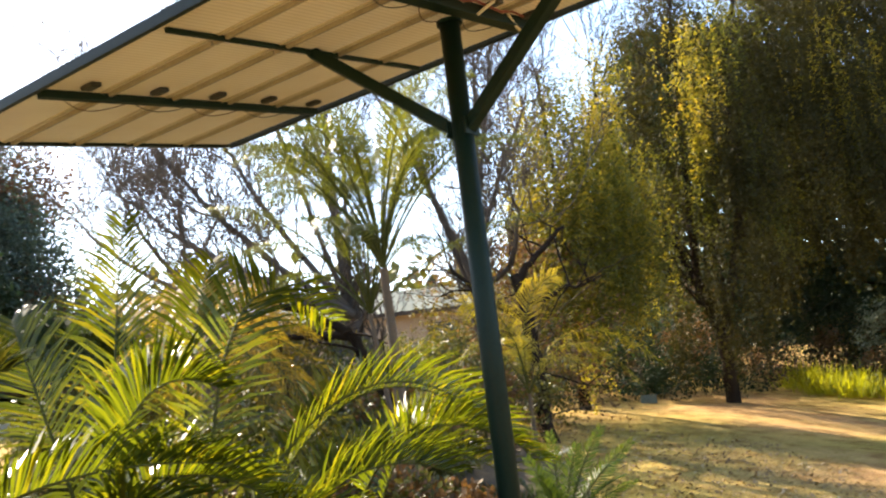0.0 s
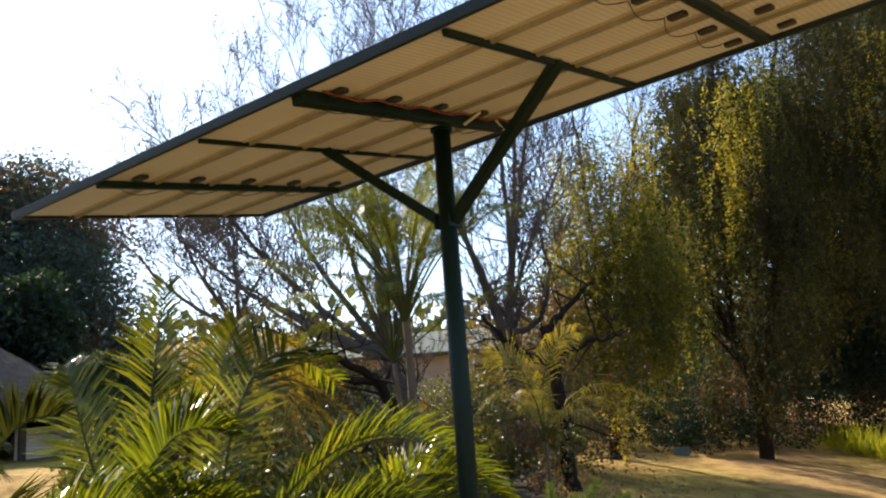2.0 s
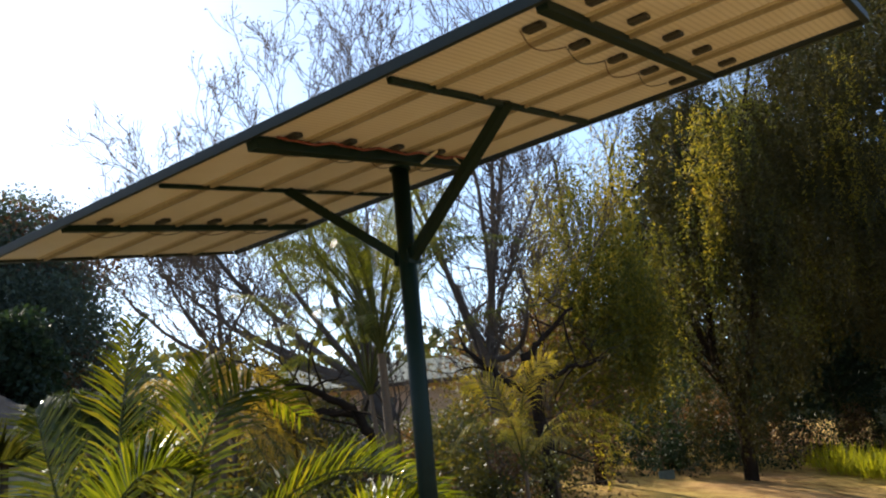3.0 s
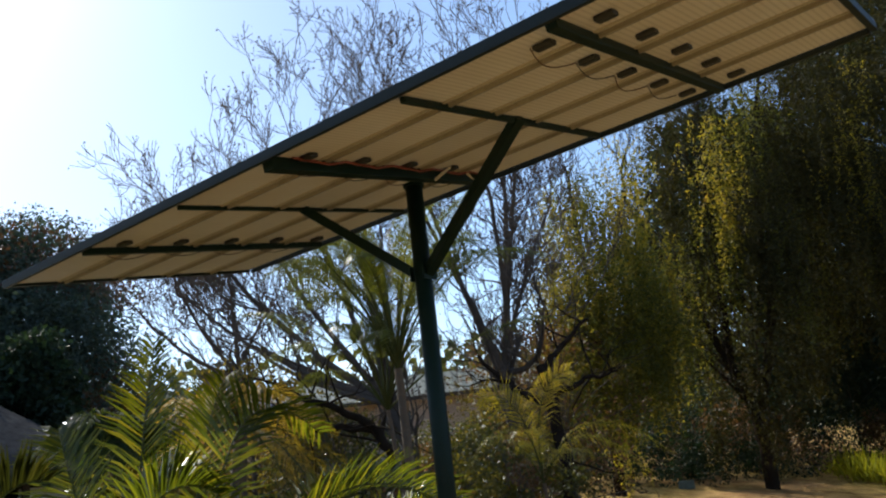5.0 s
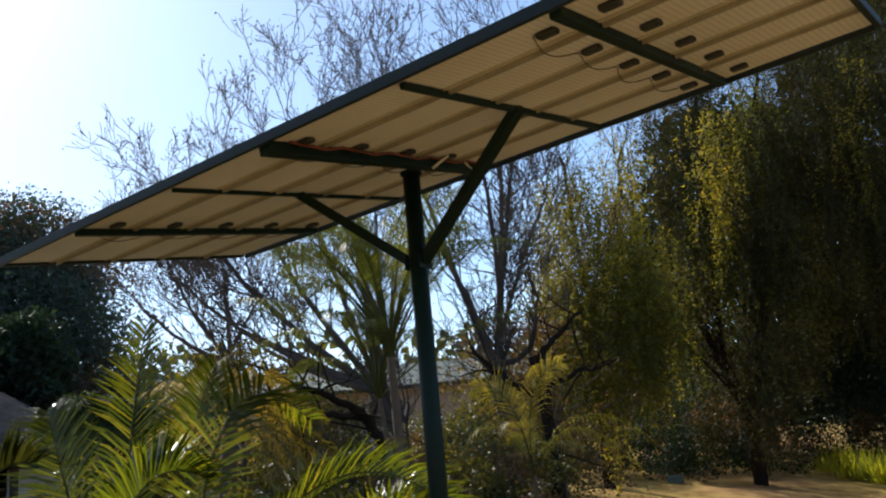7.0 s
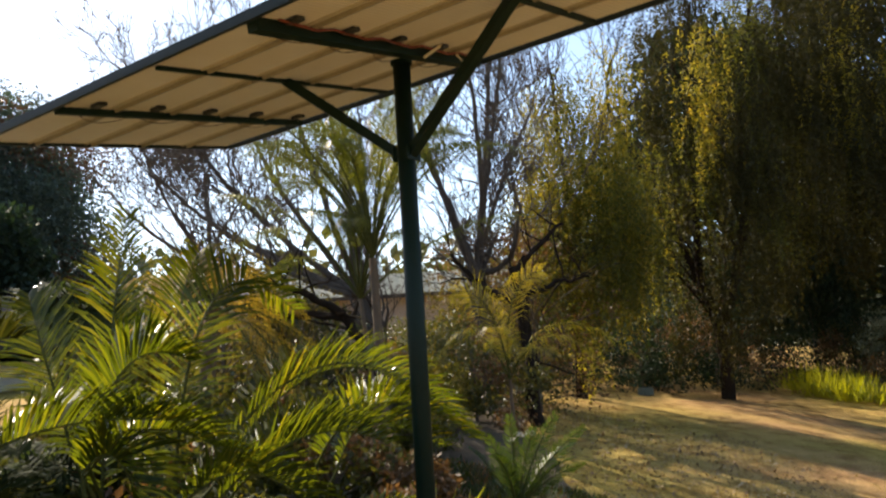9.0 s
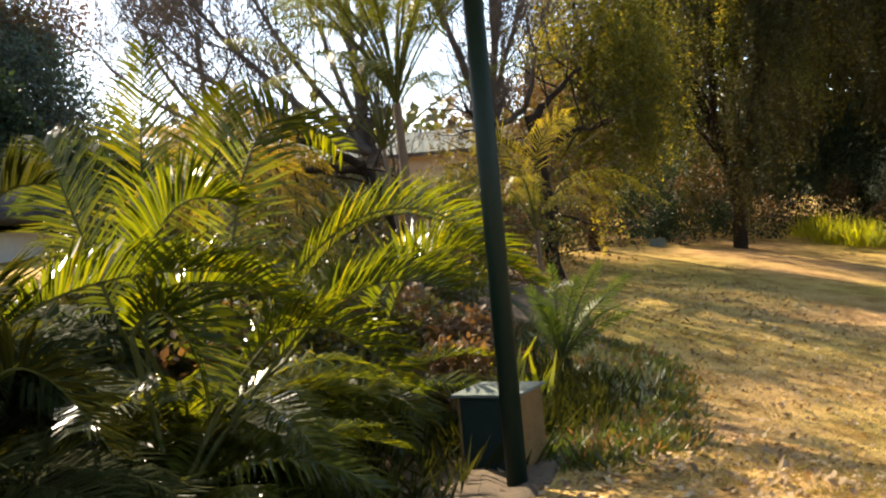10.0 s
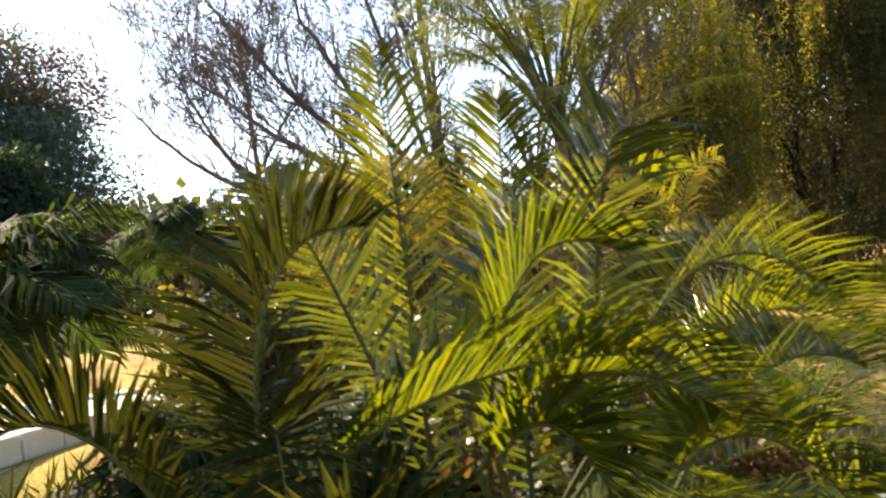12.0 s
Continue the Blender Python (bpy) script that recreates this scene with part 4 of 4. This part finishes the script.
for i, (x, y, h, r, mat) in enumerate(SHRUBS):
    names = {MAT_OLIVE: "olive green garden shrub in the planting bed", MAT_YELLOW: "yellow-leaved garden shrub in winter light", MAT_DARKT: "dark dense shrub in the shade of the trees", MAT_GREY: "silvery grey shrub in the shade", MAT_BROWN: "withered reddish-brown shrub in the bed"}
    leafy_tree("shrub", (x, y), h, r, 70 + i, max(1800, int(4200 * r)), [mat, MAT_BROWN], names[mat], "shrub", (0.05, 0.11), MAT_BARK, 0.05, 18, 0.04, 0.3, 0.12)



def gnarled_tree(limbs, seed, label):
    """Dark crooked limbs, given by their bends, with short side twigs."""
    r = np.random.default_rng(seed)
    a = thing("gnarled_tree", (0, 0, 0), label, "tree")
    for p0, p1, p2, r0, r1 in limbs:
        b = Bag()
        C = bezier(p0, p1, p2, 12) + r.normal(0, 0.03, (12, 3))
        v, f = tube(C, np.linspace(r0, r1, 12), 8)
        b.add(v, f, 0)
        for i in range(7):
            grow(b, r, C[r.integers(4, 12)], unit(r.normal(0, 1, 3) + np.array([0, 0, 0.6])), r.uniform(0.5, 1.0), 0.02, 2, [], 0.6, 0.1, 0, (1, 3), 0.7, 4, 0.005)
        put("limb", b.mesh("limb", [MAT_BARKD], True), a)
    return a


ga, gb = height(-7.3, 8.9) - 0.1, height(-8.1, 14.0) - 0.1
gnarled_tree((((-7.3, 8.9, ga), (-7.2, 8.8, 1.8), (-7.65, 8.42, 2.55), 0.09, 0.07), ((-7.6, 8.45, 2.5), (-7.9, 8.1, 2.75), (-8.5, 7.6, 3.1), 0.065, 0.03),
              ((-7.6, 8.45, 2.45), (-8.2, 7.9, 2.5), (-8.7, 7.5, 2.65), 0.055, 0.025)), 81, "dark gnarled tree with sweeping crooked limbs")
gnarled_tree((((-8.1, 14.0, gb), (-8.0, 13.9, 2.4), (-8.3, 13.9, 3.6), 0.15, 0.1), ((-8.3, 13.9, 3.4), (-8.0, 14.1, 3.9), (-7.4, 14.4, 4.4), 0.09, 0.03),
              ((-8.2, 13.9, 2.8), (-8.8, 13.5, 3.2), (-9.3, 13.2, 3.9), 0.09, 0.03), ((-8.2, 13.9, 3.0), (-7.7, 14.2, 3.2), (-7.0, 14.6, 3.3), 0.07, 0.02)), 82, "dark gnarled tree with bare crooked limbs")


# ---------------------------------------------------------------- buildings
def house():
    d = Vector((5.1, 4.3, 0)).normalized()
    a = thing("house", (-33.5, 30.0, 2.8), "single-storey pinkish house with a pale green sheet roof", "house")
    a.rotation_euler = (0, 0, math.atan2(d.y, d.x))
    # local x along the front, y into the house
    W0, W1, D, H = -4.0, 13.0, 8.0, 3.2
    wins = ((0.2, 1.0), (3.6, 1.7), (8.8, 1.6))
    x = W0
    for wx, ww in wins:
        part("wall", box_bm(x, wx, 0, 0.25, -1.5, H), MAT_WALL, a)
        part("wall", box_bm(wx, wx + ww, 0, 0.25, -1.5, 1.3), MAT_WALL, a)
        part("wall", box_bm(wx, wx + ww, 0, 0.25, 2.5, H), MAT_WALL, a)
        w = part("window", box_bm(wx, wx + ww, 0.06, 0.1, 1.3, 1.36), MAT_TIMBER, a, "dark framed window")
        for fx in (0, ww / 2 - 0.03, ww - 0.06):
            part("frame", box_bm(wx + fx, wx + fx + 0.06, 0.05, 0.11, 1.36, 2.44), MAT_TIMBER, w)
        part("frame", box_bm(wx, wx + ww, 0.05, 0.11, 2.44, 2.5), MAT_TIMBER, w)
        part("pane", box_bm(wx + 0.06, wx + ww - 0.06, 0.075, 0.085, 1.36, 2.44), MAT_GLASSD, w)
        x = wx + ww
    part("wall", box_bm(x, W1, 0, 0.25, -1.5, H), MAT_WALL, a)
    part("wall", box_bm(W0, W0 + 0.25, 0.25, D, -1.5, H), MAT_WALL, a)
    part("wall", box_bm(W1 - 0.25, W1, 0.25, D, -1.5, H), MAT_WALL, a)
    part("wall", box_bm(W0, W1, D, D + 0.25, -1.5, H), MAT_WALL, a)
    for s, y0, y1 in ((1, -0.7, D / 2), (-1, D + 0.7, D / 2)):
        bm = bmesh.new()
        n = 70
        rows = []
        for yy, zz in ((y0, H - 0.05), (y1, H + 1.55)):
            rows.append([bm.verts.new((W0 - 0.5 + (W1 - W0 + 1) * i / n, yy, zz + 0.03 * (i % 2))) for i in range(n + 1)])
        for i in range(n):
            bm.faces.new((rows[0][i], rows[0][i + 1], rows[1][i + 1], rows[1][i]))
        bmesh.ops.solidify(bm, geom=bm.faces[:], thickness=0.03)
        part("roof", bm, MAT_ROOF, a, "pale green ribbed roof sheets")
    part("fascia", box_bm(W0 - 0.5, W1 + 0.5, -0.74, -0.68, H - 0.25, H - 0.06), MAT_TIMBER, a)
    return a


house()


def thatched_hut():
    x, y = -23.6, 8.4
    z = 1.6
    a = thing("thatched_hut", (x, y, z), "round thatched hut with white walls and timber posts", "hut")
    rng = np.random.default_rng(5)
    # thatch in overlapping courses
    V, F, k = [], [], 44
    prof = [(4.55, 1.05), (4.8, 1.08), (4.85, 1.2), (4.7, 1.4), (4.0, 1.86), (3.3, 2.3), (2.6, 2.74), (1.9, 3.18), (1.2, 3.66), (0.6, 4.1), (0.12, 4.4)]
    for r, h in prof:
        for i in range(k):
            t = 6.283 * i / k
            q = r * (1 + rng.normal(0, 0.008))
            V.append((math.cos(t) * q, math.sin(t) * q, h + rng.normal(0, 0.02)))
    for j in range(len(prof) - 1):
        for i in range(k):
            F.append((j * k + i, j * k + (i + 1) % k, (j + 1) * k + (i + 1) % k, (j + 1) * k + i))
    put("roof", mesh_np("roof", V, F, [MAT_THATCH], smooth=True), a, "weathered grey thatch")
    for i in range(9):
        t = 6.283 * i / 9 + 0.2
        v, f = tube([(math.cos(t) * 4.1, math.sin(t) * 4.1, h) for h in (-1.5, 0, 1.6)], [0.11, 0.1, 0.09], 8)
        put("post", mesh_np("post", v, f, [MAT_TIMBER], smooth=True), a)
    for i in range(9):
        if i % 3 == 2:
            continue
        t0, t1 = 6.283 * i / 9 + 0.23, 6.283 * (i + 1) / 9 + 0.17
        bm = bmesh.new()
        ring = []
        for t in np.linspace(t0, t1, 6):
            ring.append([bm.verts.new((math.cos(t) * r, math.sin(t) * r, h)) for r, h in ((3.9, -1.5), (3.9, 0.95), (3.7, 0.95), (3.7, -1.5))])
        for q, w in zip(ring, ring[1:]):
            for j in range(4):
                bm.faces.new((q[j], q[(j + 1) % 4], w[(j + 1) % 4], w[j]))
        bm.faces.new(ring[0])
        bm.faces.new(ring[-1][::-1])
        part("wall", bm, MAT_WHITE, a, "whitewashed low wall")
    return a


thatched_hut()


# ---------------------------------------------------------------- pool
def pool():
    a = thing("swimming_pool", (-12.4, 4.3, 0.95), "blue swimming pool with pale stone coping", "pool")
    a.rotation_euler = (0, 0, radians(28))
    part("basin", box_bm(-1.6, 1.575, -3.4, 0.9, -0.9, 0.1, 0.01), MAT_STONE, a)
    part("water", box_bm(-1.55, 1.55, -3.35, 0.85, 0.1, 0.16), MAT_WATER, a, "blue rippled water")
    part("deck", box_bm(1.575, 3.02, -3.4, 0.12, -0.5, -0.012, 0.01), MAT_STONE, a, "pale stone pool deck")
    stone = bpy.data.meshes.new("coping_stone")
    bm = box_bm(-0.245, 0.245, -0.24, 0.24, 0.0, 0.2, 0.02)
    bm.to_mesh(stone)
    bm.free()
    stone.materials.append(MAT_STONE)
    for row in range(3):
        for j in range(-6, 1):
            put("coping_stone", stone, a, m=Matrix.Translation((1.82 + 0.485 * row, j * 0.5 - 0.15, -0.003 * ((j + row) % 3))))
    for j in range(-6, 3):
        put("coping_stone", stone, a, m=Matrix.Translation((-1.85, j * 0.5 - 0.15, -0.003 * (j % 2))))
    for i in range(7):
        put("coping_stone", stone, a, m=Matrix.Translation((-1.6 + 0.5 * i, 1.15, -0.002 * (i % 2))))
    return a


pool()

# ---------------------------------------------------------------- planting bed, plants and litter
def edge_x(y):
    """Where the bed ends and the lawn begins."""
    return np.interp(y, [-1, 4.2, 5.4, 7.6, 9.0, 10.2, 13, 18, 21], [-2.4, -2.45, -2.6, -3.25, -4.0, -5.1, -7.6, -11.6, -12.5]) + 0.12 * np.sin(y * 2.3)


def bed():
    rows, cols = 70, 26
    V, F = [], []
    for j in range(rows):
        y = -1 + 21 * j / (rows - 1)
        x1 = float(edge_x(y))
        for i in range(cols):
            x = x1 - (9.0 if y > 9 else 5.2) * (i / (cols - 1)) ** 1.3
            V.append((x, y, height(x, y) + 0.035 - (0.06 if i == 0 else 0.0) + 0.015 * math.sin(i * 3.1 + j * 2.3)))
    for j in range(rows - 1):
        for i in range(cols - 1):
            F.append((j * cols + i, j * cols + i + 1, (j + 1) * cols + i + 1, (j + 1) * cols + i))
    tagged(put("planting_bed", mesh_np("planting_bed", V, F, [MAT_SOIL], smooth=True)), "dark planting bed covered in leaf litter", "flower bed", kind="structure")


bed()


def tuft(bag, rng, x, y, n, length, width, slot=0, spread=0.06, stiff=1.0, z=None):
    z = height(x, y) if z is None else z
    az = rng.uniform(0, 6.28, n)
    P = np.stack([x + rng.normal(0, spread, n), y + rng.normal(0, spread, n), np.full(n, z - 0.005)], 1)
    D = np.stack([np.cos(az) * 0.5, np.sin(az) * 0.5, np.full(n, stiff)], 1)
    D = unit(D + rng.normal(0, 0.2, (n, 3))) * length * rng.uniform(0.5, 1.1, (n, 1))
    S = unit(np.cross(D, rng.normal(size=(n, 3)))) * width
    bag.leaves(P, D, S, slot)


def stuff(name, bag, mats, label, category):
    tagged(put(name, bag.mesh(name, mats)), label, category, kind="stuff")


rng = np.random.default_rng(90)
g = Bag()
for i in range(11000):
    y = 4.5 + 14 * rng.uniform() ** 1.5
    x = float(edge_x(y)) + rng.uniform(0.0, 1) ** 0.8 * (5.5 if y < 12 else 10)
    tuft(g, rng, x, y, 4, 0.05, 0.004, 0, 0.05, 0.8)
stuff("grass", g, [MAT_GRASS], "short dry blades of winter lawn grass", "grass")
g = Bag()
k = 9000
y = 3.6 + 13 * rng.uniform(size=k) ** 1.4
x = edge_x(y) + rng.uniform(-0.6, 5.5, k)
P = np.stack([x, y, [height(a, b) + 0.012 for a, b in zip(x, y)]], 1)
az = rng.uniform(0, 6.28, k)
D = np.stack([np.cos(az), np.sin(az), rng.normal(0, 0.4, k)], 1) * rng.uniform(0.03, 0.085, (k, 1))
S = np.stack([-np.sin(az), np.cos(az), rng.normal(0, 0.5, k)], 1) * rng.uniform(0.012, 0.028, (k, 1))
g.leaves(P, D, S)
stuff("fallen_leaves", g, [MAT_LITTER], "pale dry fallen leaves scattered on the lawn", "leaves")

# low plants along the bed edge
g = Bag()
for i in range(2200):
    y = rng.uniform(4.6, 9.8)
    x = float(edge_x(y)) - rng.uniform() ** 1.2 * 2.8 + 0.25
    tuft(g, rng, x, y, 16, rng.uniform(0.06, 0.19), rng.uniform(0.006, 0.014), int(rng.choice(4, p=[0.45, 0.35, 0.15, 0.05])), 0.1, rng.uniform(0.25, 0.8))
stuff("ground_cover", g, [MAT_OLIVE, MAT_CYCAD, MAT_DRYP, MAT_DARKT], "low leafy green ground cover along the bed edge", "ground cover")
g = Bag()
for i in range(45):
    y = rng.uniform(6.4, 9.4)
    x = float(edge_x(y)) - rng.uniform(0.2, 1.6)
    tuft(g, rng, x, y, 16, 0.22, 0.014, 0, 0.12, 0.7)
stuff("grey_ground_cover", g, [MAT_GREY], "silvery grey low foliage in the bed", "ground cover")
# undergrowth in the shade-toned palm leaf, to darken the gaps between palms
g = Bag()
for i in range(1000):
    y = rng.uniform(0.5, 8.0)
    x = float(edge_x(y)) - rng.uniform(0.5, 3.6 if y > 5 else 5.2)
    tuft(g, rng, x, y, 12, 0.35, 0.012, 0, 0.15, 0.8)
stuff("undergrowth", g, [MAT_SHADEP], "tangled undergrowth between the palms, toned dark for shade", "undergrowth")


def strap_plant(name, x, y, n, length, width, mat, label, seed, spread=0.1, category="plant"):
    r = np.random.default_rng(seed)
    b = Bag()
    tuft(b, r, x, y, n, length, width, 0, spread, 1.1)
    a = thing(name, (0, 0, 0), label, category)
    put("leaves", b.mesh("leaves", [mat]), a)
    return a


strap_plant("bright_plant", -4.3, 6.1, 26, 0.75, 0.03, MAT_LILY, "bright lime green broad-leaved plant in the bed", 1)
strap_plant("bright_plant", -3.95, 6.25, 18, 0.6, 0.028, MAT_LILY, "bright lime green broad-leaved plant in the bed", 2)
for i in range(32):
    strap_plant("lily_clump", -6.2 + rng.uniform(-1.0, 3.6), 27.2 + rng.uniform(-1.2, 1.2), 70, rng.uniform(0.45, 1.2), 0.02, MAT_LILY, "yellow-green clump of strap leaves, coloured bright as if sunlit", 100 + i, 0.28)


def flower(x, y, z, seed):
    a = thing("orange_flower", (x, y, height(x, y)), "orange flower on a green stem", "flower")
    r = np.random.default_rng(seed)
    v, f = tube([(0, 0, 0), (0.01, 0, z * 0.5), (0, 0.01, z)], [0.006, 0.005, 0.004], 5)
    put("stem", mesh_np("stem", v, f, [MAT_STALK], smooth=True), a)
    b = Bag()
    az = np.arange(8) * 0.785
    D = np.stack([np.cos(az), np.sin(az), np.full(8, 0.45)], 1) * 0.055
    b.leaves(np.tile([0, 0.01, z], (8, 1)), D, np.stack([-np.sin(az), np.cos(az), az * 0], 1) * 0.015)
    put("petals", b.mesh("petals", [MAT_FLOWER]), a)


for i in range(5):
    flower(-4.25 + rng.uniform(-0.15, 0.2), 5.9 + rng.uniform(-0.2, 0.2), rng.uniform(0.4, 0.52), i)

def white_flower(x, y, z, seed):
    a = thing("white_flower", (x, y, height(x, y)), "pale white flower head on a thin stem", "flower", "white flowers in the bed")
    r = np.random.default_rng(seed)
    v, f = tube([(0, 0, 0), (0.02, 0.01, z * 0.5), (0.0, 0.0, z)], [0.007, 0.006, 0.004], 5)
    put("stem", mesh_np("stem", v, f, [MAT_STALK], smooth=True), a)
    b = Bag()
    d = rand_dirs(r, 16)
    d[:, 2] = np.abs(d[:, 2])
    b.leaves(np.tile([0, 0, z], (16, 1)), d * r.uniform(0.05, 0.09, (16, 1)), unit(np.cross(d, r.normal(size=(16, 3)))) * 0.014)
    put("petals", b.mesh("petals", [MAT_WHITEF]), a)


for i in range(5):
    white_flower(-4.95 + rng.uniform(-0.16, 0.16), 8.75 + rng.uniform(-0.16, 0.16), rng.uniform(0.78, 0.98), 20 + i)

# low block at the back of the lawn
bl = thing("concrete_block", (-9.3, 21.3, height(-9.3, 21.3) - 0.02), "small weathered concrete block at the lawn's back edge", "block")
bl.rotation_euler = (0, 0, 0.5)
part("body", box_bm(-0.2, 0.2, -0.1, 0.1, 0.0, 0.22, 0.015), MAT_LID, bl)

# white stub pipe by the tree foot
bm = bmesh.new()
bmesh.ops.create_cone(bm, cap_ends=True, segments=12, radius1=0.08, radius2=0.075, depth=0.3)
bmesh.ops.translate(bm, vec=(0, 0, 0.13), verts=bm.verts)
me = bpy.data.meshes.new("marker_post")
bm.to_mesh(me)
bm.free()
me.materials.append(MAT_LID)
o = put("marker_post", me)
o.location = (-7.75, 22.9, height(-7.75, 22.9))
tagged(o, "short white post at the foot of the weeping tree", "post")

# far woods that close the garden
g = Bag()
for i in range(2600):
    t = rng.uniform(0, 6.283)
    R = rng.uniform(60, 105)
    cx, cy = R * math.cos(t) - 5, R * math.sin(t) + 10
    h = rng.uniform(5, 11)
    k = 44
    P = np.array([cx, cy, height(cx, cy)]) + rng.normal(0, 1, (k, 3)) * np.array([2.5, 2.5, 0]) + np.stack([np.zeros(k), np.zeros(k), rng.uniform(0, 1, k) ** 0.8 * h], 1)
    D = unit(rng.normal(size=(k, 3))) * rng.uniform(0.6, 1.6, (k, 1))
    g.leaves(P, D, unit(np.cross(D, rng.normal(size=(k, 3)))) * 0.45)
stuff("far_woods", g, [MAT_OLIVE, MAT_DARKT], "distant belt of trees round the garden", "trees")
